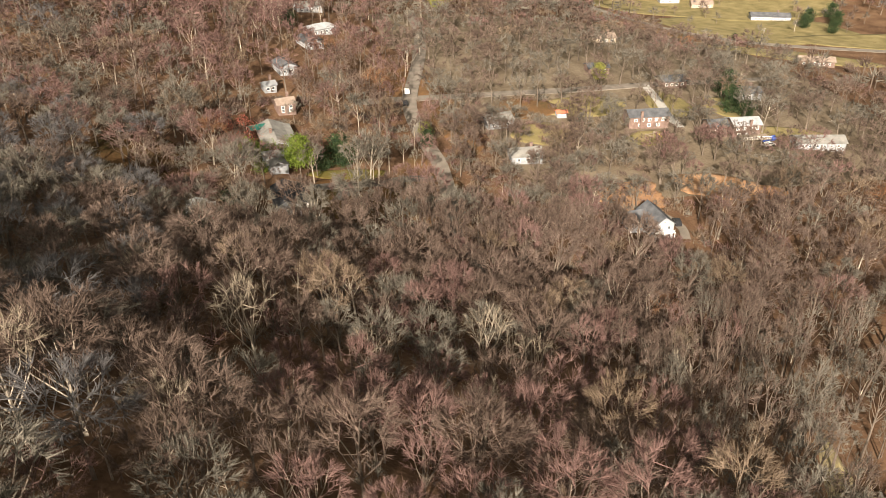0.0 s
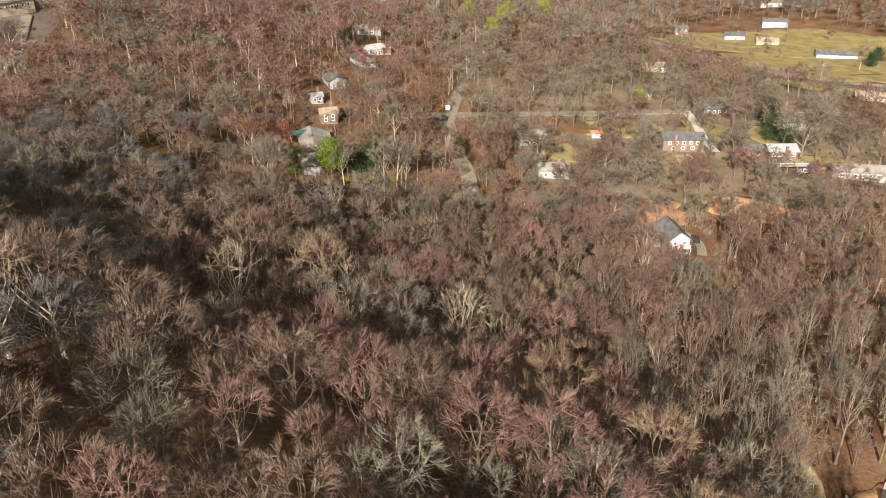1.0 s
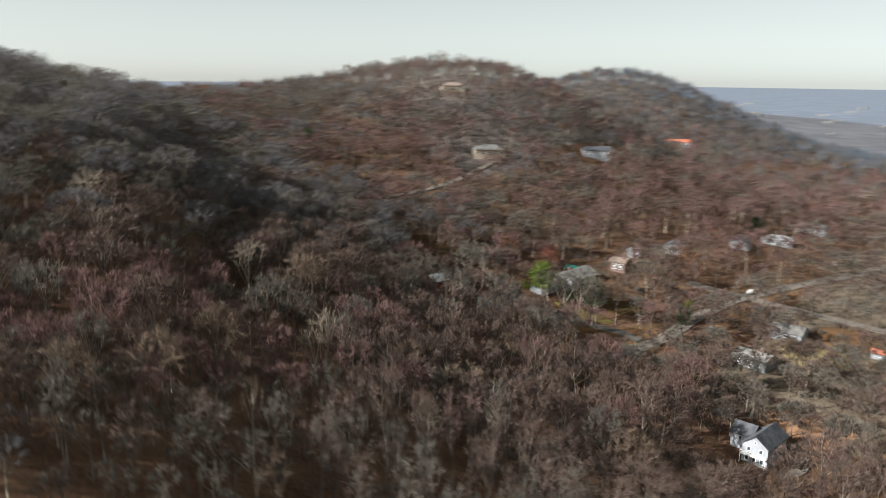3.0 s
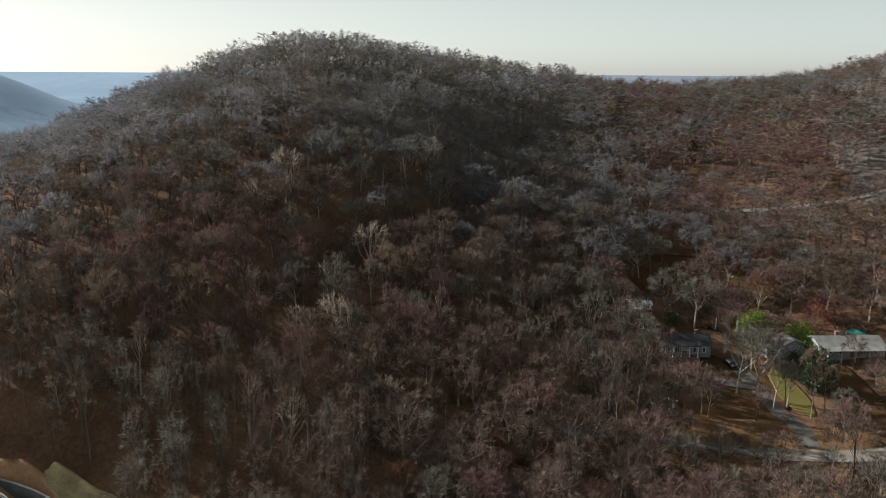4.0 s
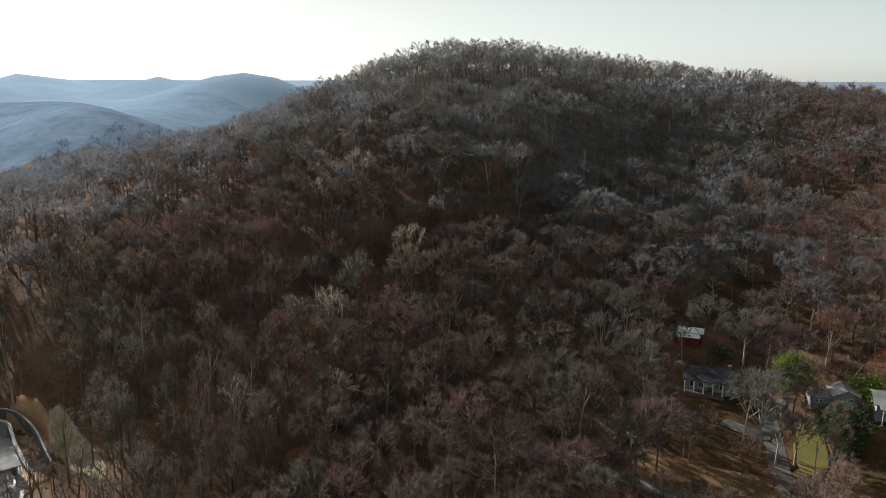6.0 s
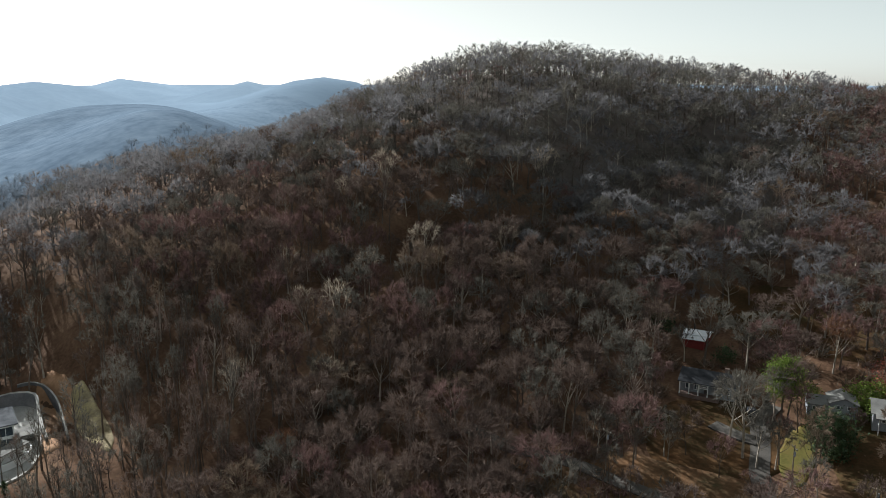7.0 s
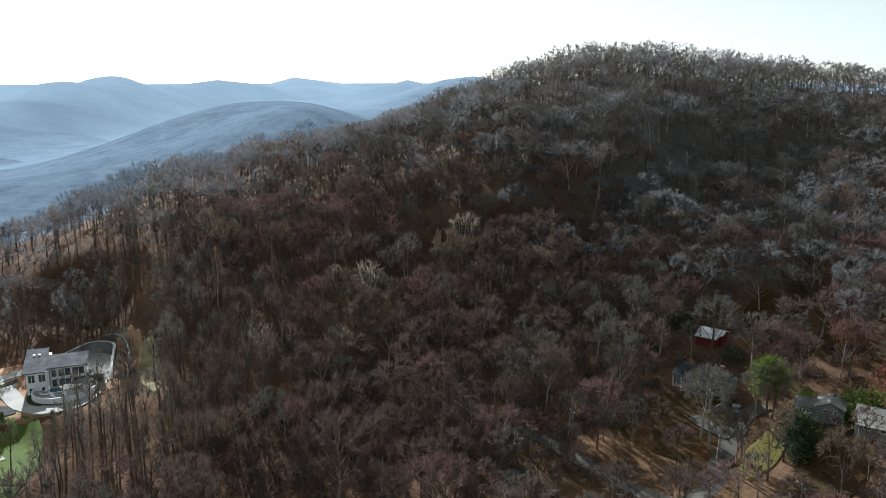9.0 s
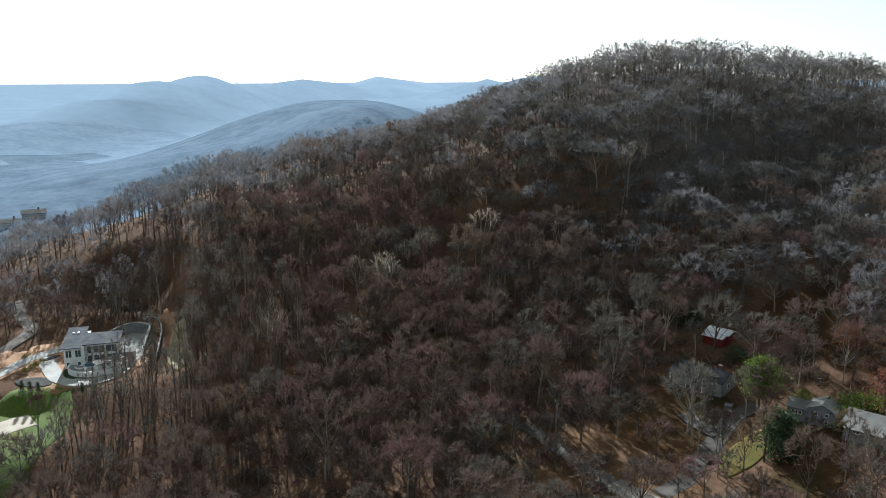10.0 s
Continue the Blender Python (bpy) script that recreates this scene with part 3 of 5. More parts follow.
    tv, tf = slivers(rng, roots, np.concatenate(way), np.concatenate(length), np.concatenate(width), unit((roots - heart) / dome**2))
    return np.concatenate(wood_v), np.concatenate(wood_f), tv, tf


def far_tree_shape(seed, height=15.0, spread=4.8, twigs=52, width=0.44):
    """A leafless tree seen only from afar: trunk and a round crown of coarse sprays."""
    rng = np.random.default_rng(seed)
    v, f = tube([(0, 0, -1), (0, 0, height * 0.45), (rng.normal() * 0.3, rng.normal() * 0.3, height * 0.8)], [0.26, 0.2, 0.05], 3)
    a = rng.uniform(0, 6.283, twigs)
    up = rng.uniform(-0.25, 1.0, twigs)
    flat = np.sqrt(np.clip(1 - up**2, 0.05, 1))
    way = unit(np.stack([np.cos(a) * flat, np.sin(a) * flat, up + 0.35], 1) + rng.normal(size=(twigs, 3)) * 0.2)
    base = np.stack([np.cos(a) * flat * spread * 0.3, np.sin(a) * flat * spread * 0.3, height * (0.44 + 0.2 * up)], 1)
    tv, tf = slivers(rng, base, way, rng.uniform(0.55, 1.0, twigs) * spread * 0.92, rng.uniform(0.6, 1.3, twigs) * width)
    return v, f, tv, tf


def spread_out(shapes, place, size, turn, kind_of, bark_of, twig_of, seed):
    """Stands copies of tree shapes on the land and joins them: vertices, triangles, material numbers."""
    V, F, Mi, at = [], [], [], 0
    for k, (wv, wf, tv, tf) in enumerate(shapes):
        pick = np.where(kind_of == k)[0]
        if not len(pick):
            continue
        v = np.concatenate([wv, tv])
        f = np.concatenate([wf, tf + len(wv)])
        c, s = np.cos(turn[pick]), np.sin(turn[pick])
        x = v[None, :, 0] * c[:, None] - v[None, :, 1] * s[:, None]
        y = v[None, :, 0] * s[:, None] + v[None, :, 1] * c[:, None]
        allv = np.stack([x, y, np.broadcast_to(v[None, :, 2], x.shape)], 2) * size[pick][:, None, :] + place[pick][:, None]
        V.append(allv.reshape(-1, 3))
        F.append((f[None] + (np.arange(len(pick)) * len(v))[:, None, None] + at).reshape(-1, 3))
        Mi.append(np.concatenate([np.broadcast_to(bark_of[pick][:, None], (len(pick), len(wf))), np.broadcast_to(twig_of[pick][:, None] + 2, (len(pick), len(tf)))], 1).ravel())
        at += allv.shape[0] * allv.shape[1]
    return np.concatenate(V), np.concatenate(F), np.concatenate(Mi)


# open places: x, y, reach, share of trees that stand there, their height against the forest's
OPEN = [
    (-4, 180, 7, 0, 1), (33, 179, 5, 0, 1), (39, 171, 5, 0, 1), (-29, 151, 6, 0, 1),
    (8, 271, 12, 0, 1), (-13, 262.5, 9.5, 0, 1), (4, 298, 11, 0, 1), (6, 314, 11, 0, 1), (32, 277, 17, 0.12, 0.8), (22, 268, 12, 0, 0.8), (34, 266, 9, 0.1, 0.7), (47, 280, 13, 0.3, 0.65), (28, 297, 16, 0.14, 0.75),
    (22, 306, 14, 0.12, 0.7), (-36, 286, 26, 0.4, 1.0), (-122, 306, 12, 0.1, 0.8), (-98, 316, 12, 0.3, 0.8),
    (106, 138, 19, 0, 1), (121, 141, 11, 0, 1), (130, 160, 16, 0.04, 0.8), (140, 176, 14, 0.08, 0.8), (112, 164, 8, 0.85, 0.9), (122, 122, 13, 0.06, 0.8), (83, 134, 8, 0.1, 0.9), (66, 106, 5, 0.2, 0.9), (69, 113, 5, 0.1, 0.9), (72, 120, 5, 0.05, 0.9), (75, 127, 5, 0.05, 0.9), (79, 134, 6, 0.05, 0.9), (82, 141, 5.5, 0.08, 0.9), (86, 149, 5, 0.2, 0.9), (90, 156, 5, 0.4, 0.9), (99, 113, 7, 0.6, 0.9), (110, 90, 10, 0.8, 0.9),
    (106, 250, 10, 0, 1), (116, 254, 5, 0, 1), (105, 238, 9, 0.2, 0.45), (105, 229, 8, 0.8, 0.7), (108, 271, 12, 0.3, 0.85), (141, 270, 16, 0.38, 0.85),
    (135, 315, 9, 0, 0.7), (131, 304, 7, 0.2, 0.5), (163, 303, 10, 0, 0.6), (163, 292, 6, 0.4, 0.5), (83, 296, 7, 0, 0.7), (82, 286, 5, 0.6, 0.5),
    (95, 313, 11, 0.05, 0.7), (82, 322, 9, 0.05, 0.7), (107, 325, 6, 0, 1), (188, 335, 8, 0, 0.7), (188, 291, 11, 0, 0.6), (186, 283, 8, 0.8, 0.55),
    (15, 370, 8, 0, 0.7), (20, 362, 6, 0.4, 0.6), (7, 350, 6, 0, 0.7), (12, 335, 7, 0, 0.7), (12, 327, 6, 0.4, 0.6), (2, 320, 5, 0, 0.7), (30, 403, 9, 0, 0.7),
    (34, 423, 10, 0.15, 0.7), (138, 363, 10, 0.2, 0.7), (-101, 386, 14, 0.1, 0.7), (-77, 446, 16, 0.1, 0.7), (-182, 438, 12, 0.1, 0.6), (-140, 648, 16, 0.1, 0.7),
    (335, 430, 38, 0.08, 0.6), (225, 430, 28, 0.3, 0.4), (290, 395, 30, 0.25, 0.4), (200, 455, 20, 0.3, 0.4), (245, 428, 30, 0.25, 0.4), (212, 470, 24, 0.3, 0.45), (-95, 368, 13, 0.12, 0.5), (-89, 354, 10, 0.25, 0.55), (-70, 428, 14, 0.12, 0.5), (-64, 414, 10, 0.3, 0.55), (-133, 628, 16, 0.2, 0.5), (-174, 420, 13, 0.2, 0.5), (14, 356, 7, 0.2, 0.5), (29, 389, 9, 0.2, 0.5), (35, 411, 9, 0.2, 0.5), (100, 240, 9, 0.15, 0.5), (285, 470, 52, 0.05, 0.6), (300, 540, 70, 0.13, 0.6), (262, 405, 34, 0.15, 0.6), (215, 490, 26, 0.12, 0.6), (261, 388, 12, 0.1, 0.6), (365, 470, 45, 0.4, 0.7),
]


def road_near(x, y):
    """Distance to the nearest road's edge."""
    d = np.full(np.shape(x), 1e9)
    for line, width in ROADS.values():
        for p in spline(line, 5.0):
            if p[1] > 372 and p[0] < 120:
                continue  # branches close over the far lane
            d = np.minimum(d, np.hypot(x - p[0], y - p[1]) - width / 2)
    return d


def plant(x0, x1, y0, y1, gap, seed, beyond=False):
    """Jittered places for trees in a stretch of land, with the height of each against the forest's."""
    rng = np.random.default_rng(seed)
    px, py = np.meshgrid(np.arange(x0, x1, gap), np.arange(y0, y1, gap))
    px = (px + (np.arange(px.shape[0]) % 2)[:, None] * gap / 2 + rng.uniform(-0.42, 0.42, px.shape) * gap).ravel()
    py = (py + rng.uniform(-0.42, 0.42, py.shape) * gap).ravel()
    keep, tall = np.full(px.shape, 0.94), rng.uniform(0.74, 1.2, px.shape)
    valley = (py > 255) & (px > 48) & (px < 240) & (py < 480)
    keep[valley], tall[valley] = 0.72, tall[valley] * 0.78
    old = tall.copy()
    for ox, oy, r, share, low in OPEN:
        inside = np.hypot(px - ox, py - oy) < r
        keep[inside] = np.minimum(keep[inside], share)
        tall[inside] = np.minimum(tall[inside], old[inside] * low)
    keep[road_near(px, py) < 0.2] = 0
    # the woods that matter: the valley, its slopes and the hills behind it
    east = np.interp(py, [-360, -150, 100, 220, 260, 340, 600, 1000], [60, 95, 134, 160, 235, 300, 490, 620])
    west = np.interp(py, [-360, -120, 0, 240, 300, 420, 560, 700, 760, 1000], [-450, -330, -295, -295, -390, -460, -450, -450, -460, -300])
    # beyond: the strip east of those woods, under the flight
    ok = (rng.uniform(size=px.shape) < keep) & ((px > east + 4) & (py < 380) if beyond else (px < east) & (px > west))
    return px[ok], py[ok], tall[ok]


SHAPES_NEAR = [bare_tree_shape(10 + k, 13.5 + 1.2 * (k % 3), 4.4 + 0.5 * (k % 4), 8, 6, 25, 0.085, 0.04 * (k % 3), 4, 0.12, 0.36, (0.18, 0.42), 0.42) for k in range(10)]
SHAPES_CREST = [bare_tree_shape(60 + k, 15.0 + 1.2 * (k % 3), 4.0 + 0.3 * (k % 3), 7, 3, 11, 0.14, 0.0, 3, 0.14, 0.5, (0.2, 0.42)) for k in range(6)]
SHAPES_MID = [bare_tree_shape(40 + k, 14.0 + 1.2 * (k % 3), 4.7 + 0.4 * (k % 3), 7, 5, 12, 0.145, 0.03 * (k % 3), 3, 0.14, 0.4, (0.2, 0.44)) for k in range(6)]
SHAPES_HILL = [bare_tree_shape(55 + k, 14.0 + 1.2 * (k % 3), 4.8 + 0.4 * (k % 3), 6, 4, 10, 0.26, 0.0, 3, 0.18, 0.4, (0.2, 0.44)) for k in range(6)]
SHAPES_SLIM = [bare_tree_shape(80 + k, 17 + 1.5 * (k % 3), 2.3 + 0.3 * (k % 3), 9, 4, 10, 0.07, 0.03 * (k % 3), 5, 0.10, 0.42, (0.3, 0.7)) for k in range(6)]
SHAPES_FAR = [far_tree_shape(70 + k, 14 + 0.8 * (k % 3), 4.9 + 0.4 * (k % 3)) for k in range(6)]
WOOD_MATS = [*BARK, *TWIG]


def tone_of(x, y, rng):
    """Which twig colour grows where: reddish, grey and brown stands, with haze painted over by place."""
    n = np.sin(x / 31 + 2 * np.sin(y / 57)) + np.sin(y / 27 - x / 71) + rng.normal(size=x.shape) * 1.2
    tone = np.where((n > 1.0) & ((y > 250) | (rng.uniform(size=x.shape) < 0.28)), 1, np.where(n < -1.0, 2, 0))
    tone = np.where(rng.uniform(size=x.shape) < 0.055, 3, tone)
    tone = np.where(rng.uniform(size=x.shape) < 0.003, 4, tone)
    # reddish stands west of the lane
    tone = np.where((rng.uniform(size=x.shape) < np.clip((y - 275) / 60, 0, 0.38)) & (x < 60) & (x > -160), 1, tone)
    tone = np.where((tone == 1) & (x > 62) & (y > 250) & (rng.uniform(size=x.shape) < 0.65), 2, tone)
    # haze painted as cooler, greyer twigs on the hill and its southern flank
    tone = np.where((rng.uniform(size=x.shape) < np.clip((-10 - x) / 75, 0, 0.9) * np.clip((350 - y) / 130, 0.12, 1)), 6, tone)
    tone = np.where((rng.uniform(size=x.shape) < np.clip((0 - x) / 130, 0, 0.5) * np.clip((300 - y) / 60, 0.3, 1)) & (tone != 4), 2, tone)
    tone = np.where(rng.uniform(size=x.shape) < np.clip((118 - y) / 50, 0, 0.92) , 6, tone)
    # painted haze also thickens northward, grey first and then blue
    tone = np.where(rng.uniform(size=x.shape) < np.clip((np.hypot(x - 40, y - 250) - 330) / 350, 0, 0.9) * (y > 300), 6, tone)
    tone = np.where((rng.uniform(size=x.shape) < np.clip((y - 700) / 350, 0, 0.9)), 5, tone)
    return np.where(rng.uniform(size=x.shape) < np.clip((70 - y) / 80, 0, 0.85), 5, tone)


def woodland(label, shapes, x, y, tall, seed, tone=None):
    rng = np.random.default_rng(seed)
    n = len(x)
    place = np.stack([x, y, ground_z(x, y)], 1)
    wide = tall * rng.uniform(0.9, 1.2, n)
    # broad crowns close the canopy on the hill and stand low in the valley gardens
    wide = np.where((x < -20) & (y < 420), wide * 1.22, wide)
    wide = np.where((y > 255) & (x > 60) & (x < 240), wide * 1.25, wide)
    size = np.stack([wide, wide * rng.uniform(0.9, 1.1, n), tall], 1)
    bark = (rng.uniform(size=n) < np.where((y > 255) & (x > 40), 0.05, 0.04 if shapes is SHAPES_SLIM else 0.2)).astype(int) if tone is None else np.full(n, tone + 2)
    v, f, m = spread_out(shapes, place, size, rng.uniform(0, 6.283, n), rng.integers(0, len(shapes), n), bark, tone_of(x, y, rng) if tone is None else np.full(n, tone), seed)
    ob = new("woodland", mesh_from("woodland", v, f, WOOD_MATS, m))
    return tagged(ob, label, "woodland", "bare woods", "stuff")


def toward(x, y):
    """0 for the slopes nearest the flight, 1 for middle ground, 2 for the rest."""
    near = (x > -75) & (x < 150) & (y > 100) & (y < 322) & (x + y > 70)
    midway = (x > -295) & (x < 240) & (y > 20) & (y < 480)
    return np.where(near, 0, np.where(midway, 1, 2))


px, py, tall = plant(-300, 260, 10, 520, 7.0, 1)
z = toward(px, py)
# the trees on the lawns and on the slope that the camera passes nearest stand as things of their own
own = (z == 0) & (((px > 8) & (px < 62) & (py > 118) & (py < 200)) | ((px > 12) & (px < 48) & (py > 258) & (py < 318)) | ((px > 72) & (px < 100) & (py > 130) & (py < 175)))
# slender trees crowd the edge of the wood beside the villa
slim = (np.hypot(px - 90, py - 164) < 36) | (np.hypot(px - 118, py - 172) < 22) | (np.hypot(px - 74, py - 122) < 22)
own &= ~slim
OWN = np.stack([px, py, tall], 1)[own][:300]
left = np.ones(len(px), bool)
left[np.where(own)[0][:300]] = False
a = slim
woodland("slender leafless trees with thin upright crowns beside the villa", SHAPES_SLIM, px[a], py[a], tall[a], 16)
sx, sy, stall = plant(52, 136, 92, 196, 5.6, 4)
a = (np.hypot(sx - 90, sy - 164) < 36) | (np.hypot(sx - 118, sy - 172) < 22) | (np.hypot(sx - 108, sy - 166) < 12)
a &= (sy > 150) | (sx > 100)
a |= np.hypot(sx - 94, sy - 103) < 15
a &= np.abs((sx - 79) * 0.875 - (sy - 138) * 0.485) > 4.5
woodland("slender leafless saplings and poles at the wood's edge", SHAPES_SLIM, sx[a], sy[a], stall[a] * 0.85, 17)
left &= ~slim
a = (z == 0) & left
woodland("leafless grey-brown broadleaf trees on the valley slopes", SHAPES_NEAR, px[a], py[a], tall[a], 11)
ux, uy, utall = plant(-75, 140, 96, 300, 8.6, 8)
woodland("low leafless understorey trees below the canopy", SHAPES_MID, ux, uy, utall * 0.52, 20)
tx, ty, ttall = plant(28, 76, 94, 144, 6.2, 23)
woodland("young leafless trees filling the slope above the villa", SHAPES_MID, tx, ty, ttall * 0.72, 24)
high = ((px < -130) | (py > 370)) & ((ground_z(px, py) < 100) | (px < -290))
crest = (z == 1) & ~high & left & (ground_z(px, py) > 100) & (px < -60)
woodland("tall leafless trees along the hill's crest", SHAPES_CREST, px[crest], py[crest], tall[crest] * 0.92, 18)
cx_, cy_, ctall = plant(-300, -60, 20, 330, 8.0, 9)
a = ground_z(cx_, cy_) > 96
woodland("low leafless trees below the tall ones of the crest", SHAPES_HILL, cx_[a], cy_[a], ctall[a] * 0.62, 21)
a = (z == 1) & ~high & left & ~crest
woodland("leafless brown trees on the middle slopes", SHAPES_MID, px[a], py[a], tall[a], 12)
a = (z == 1) & high
woodland("leafless brown trees on the upper hillsides", SHAPES_HILL, px[a], py[a], tall[a], 15)
far_x, far_y, far_tall = plant(-640, 620, -380, 1000, 9.9, 2)
a = (toward(far_x, far_y) == 2) & (far_y > -20)
woodland("distant leafless woods over the northern hills", SHAPES_FAR, far_x[a], far_y[a], far_tall[a], 13)
a = (toward(far_x, far_y) == 2) & (far_y <= -20) & (far_y > -70)
east_x, east_y, east_tall = plant(130, 420, -40, 420, 10.5, 6, True)
woodland("leafless woods on the eastern valley floor", SHAPES_FAR, east_x, east_y, east_tall, 19)
woodland("leafless woods in the southern valley, tinted grey-blue with painted haze", SHAPES_FAR, far_x[a], far_y[a], far_tall[a] * np.interp(far_y[a], [-70, -20], [0.5, 1]), 14, 5)

rng = np.random.default_rng(5)
TREE_MESHES = []
for k, (wv, wf, tv, tf) in enumerate(SHAPES_NEAR):
    tone = (0, 2, 1, 0, 2, 3, 1, 0, 1, 2)[k]
    TREE_MESHES.append((mesh_from("trunk", wv, wf, [BARK[1 if k in (1, 4) else 0]]), mesh_from("crown", tv, tf, [TWIG[tone]]), ("brown", "reddish-brown", "grey", "tan")[tone]))


def bare_tree(x, y, tall, k, turn, label=""):
    trunk, crown, colour = TREE_MESHES[k]
    ob = thing("bare_tree", label or f"leafless broadleaf tree with {colour} twigs on the leafy slope", "tree", x, y, None, turn, "bare trees")
    ob.scale = (tall, tall, tall)
    share("trunk", trunk, ob)
    share("crown", crown, ob)
    return ob


# shade trees on the lawn of the columned house
for x, y, tl, k in ((31, 282, 1.32, 1), (27, 278.5, 1.2, 4), (34, 285, 0.9, 4), (33, 288.5, 0.8, 4), (36, 296, 0.75, 5), (17, 291, 0.7, 2), (21, 309, 0.75, 5), (18, 302, 0.6, 0), (40, 279, 0.7, 6), (44, 297, 0.7, 1), (-4, 262, 0.7, 1), (31, 260, 0.9, 7), (25, 256.5, 1.0, 4), (36.5, 257, 0.85, 0), (41, 262.5, 0.8, 9), (43.5, 255, 0.75, 1), (20, 260.5, 0.85, 2), (38.5, 268.5, 0.62, 4), (54, 257, 0.7, 3), (57, 266, 0.65, 0)):
    bare_tree(x, y, tl, k, x * 37 + y * 11, "leafless shade tree with pale limbs on a leaf-strewn lawn")
PALE = []
for k in range(3):
    wv, wf, tv, tf = bare_tree_shape(90 + k, 18.5, 6.4, 9, 7, 9, 0.075, 0.10 if k == 1 else 0.02, 6, 0.22, 0.22, (0.16, 0.36), 0.3)
    PALE.append((mesh_from("trunk", wv * [1, 1, 1], wf, [BARK[1]]), mesh_from("crown", tv, tf, [M["pale_twig"]])))
for x, y, tl, k in ((-4, 184, 0.95, 0), (33, 182, 0.85, 1), (39, 174.5, 0.75, 1), (-29, 155, 1.0, 2), (-14, 151, 0.8, 0), (-20, 204, 0.8, 2), (-64, 198, 1.1, 0), (14, 176, 0.8, 2), (-45, 176, 0.7, 0), (58, 196, 0.75, 2), (70, 178, 0.7, 1), (26, 158, 0.8, 0)):
    ob = thing("pale_tree", "large leafless sycamore with bright pale limbs on the wooded slope", "tree", x, y, None, x * 53, "pale sycamores")
    ob.scale = (tl, tl, tl)
    share("trunk", PALE[k][0], ob)
    share("crown", PALE[k][1], ob)
for x, y, tl in OWN:
    bare_tree(x, y, tl, int(rng.integers(0, 10)), rng.uniform(0, 360))


# ---- undergrowth ----
def shrub_shape(seed):
    rng = np.random.default_rng(seed)
    n = 46
    way = unit(np.stack([rng.normal(size=n), rng.normal(size=n), rng.uniform(0.5, 1.8, n)], 1))
    tv, tf = slivers(rng, rng.normal(size=(n, 3)) * [0.5, 0.5, 0.25], way, rng.uniform(0.8, 2.0, n), rng.uniform(0.10, 0.2, n))
    wv, wf = tube([(0, 0, -0.4), (0, 0, 0.5), (0.1, 0, 1.1)], [0.06, 0.05, 0.02], 3)
    return wv, wf, tv, tf


rng = np.random.default_rng(31)
bx, by = rng.uniform(-30, 120, 1700), rng.uniform(190, 345, 1700)
ok = (road_near(bx, by) > 0.8) & ~((bx > 4) & (bx < 46) & (by > 262) & (by < 312))
for ox, oy, r, share_, low in OPEN:
    if share_ < 0.03:
        ok &= np.hypot(bx - ox, by - oy) > r * 0.9
bx, by = bx[ok], by[ok]
n = len(bx)
sz = rng.uniform(0.7, 1.7, n)
v, f, m = spread_out([shrub_shape(k) for k in range(4)], np.stack([bx, by, ground_z(bx, by)], 1), np.stack([sz * 1.3, sz * 1.3, sz], 1), rng.uniform(0, 6.28, n), rng.integers(0, 4, n), np.zeros(n, int), rng.choice([0, 1, 2, 3, 3], n), 3)
tagged(new("undergrowth", mesh_from("undergrowth", v, f, WOOD_MATS, m)), "tangled tan and brown winter undergrowth below the trees", "undergrowth", kind="stuff")


def leafy_shape(seed, height, spread, clumps, leaves, leaf=0.5, base=0.25, cone=False):
    """(trunk vertices, triangles, leaf vertices, triangles) of an evergreen with an uneven crown of small leaf tufts."""
    rng = np.random.default_rng(seed)
    wv, wf = tube([(0, 0, -0.6), (0.1, 0.05, height * 0.5), (0, 0, height * 0.92)], [0.02 * height, 0.014 * height, 0.03], 5)
    V = []
    for c in range(clumps):
        s = (c + rng.uniform()) / clumps
        h = height * (base + (1 - base) * s)
        wide = spread * ((1 - s) * 0.95 + 0.08 if cone else math.sqrt(max(0.05, 1 - (2 * s - 0.85) ** 2)))
        az = c * 2.4 + rng.uniform(-0.5, 0.5)
        r = wide * rng.uniform(0.45, 1.0)
        at = np.array([math.cos(az) * r, math.sin(az) * r, h])
        tuft = spread * rng.uniform(0.22, 0.36)
        p = at + rng.normal(size=(leaves, 3)) * np.array([tuft, tuft, tuft * 0.6])
        d1, d2 = unit(rng.normal(size=(leaves, 3))), unit(rng.normal(size=(leaves, 3)))
        size = leaf * rng.uniform(0.6, 1.3, leaves)[:, None]
        V.append(np.stack([p, p + d1 * size, p + d2 * size], 1).reshape(-1, 3))
        bv, bf = tube([(0, 0, h * 0.93), at], [0.05, 0.02], 3)
        wf = np.concatenate([wf, bf + len(wv)])
        wv = np.concatenate([wv, bv])
    v = np.concatenate(V)
    return wv, wf, v, np.arange(len(v)).reshape(-1, 3)


LEAFY = {
    "pine": leafy_shape(1, 13.5, 3.6, 46, 100, 0.45, 0.42),
    "magnolia": leafy_shape(2, 9.5, 3.6, 40, 90, 0.5, 0.08),
    "conifer": leafy_shape(3, 15, 3.6, 60, 45, 0.55, 0.06, True),
    "bush": leafy_shape(4, 3.4, 2.6, 18, 45, 0.4, 0.05),
    "red": leafy_shape(5, 12, 4.6, 44, 26, 0.34, 0.25),
}
LEAFY_MESH = {}


def leafy(name, kind, mat, x, y, size, label, category="tree", turn=0.0):
    if (kind, mat) not in LEAFY_MESH:
        wv, wf, lv, lf = LEAFY[kind]
        LEAFY_MESH[kind, mat] = mesh_from("trunk", wv, wf, [BARK[0]]), mesh_from("crown", lv, lf, [M[mat]])
    trunk, crown = LEAFY_MESH[kind, mat]
    ob = thing(name, label, category, x, y, None, turn)
    ob.scale = (size, size, size)
    share("trunk", trunk, ob)
    share("crown", crown, ob)
    return ob


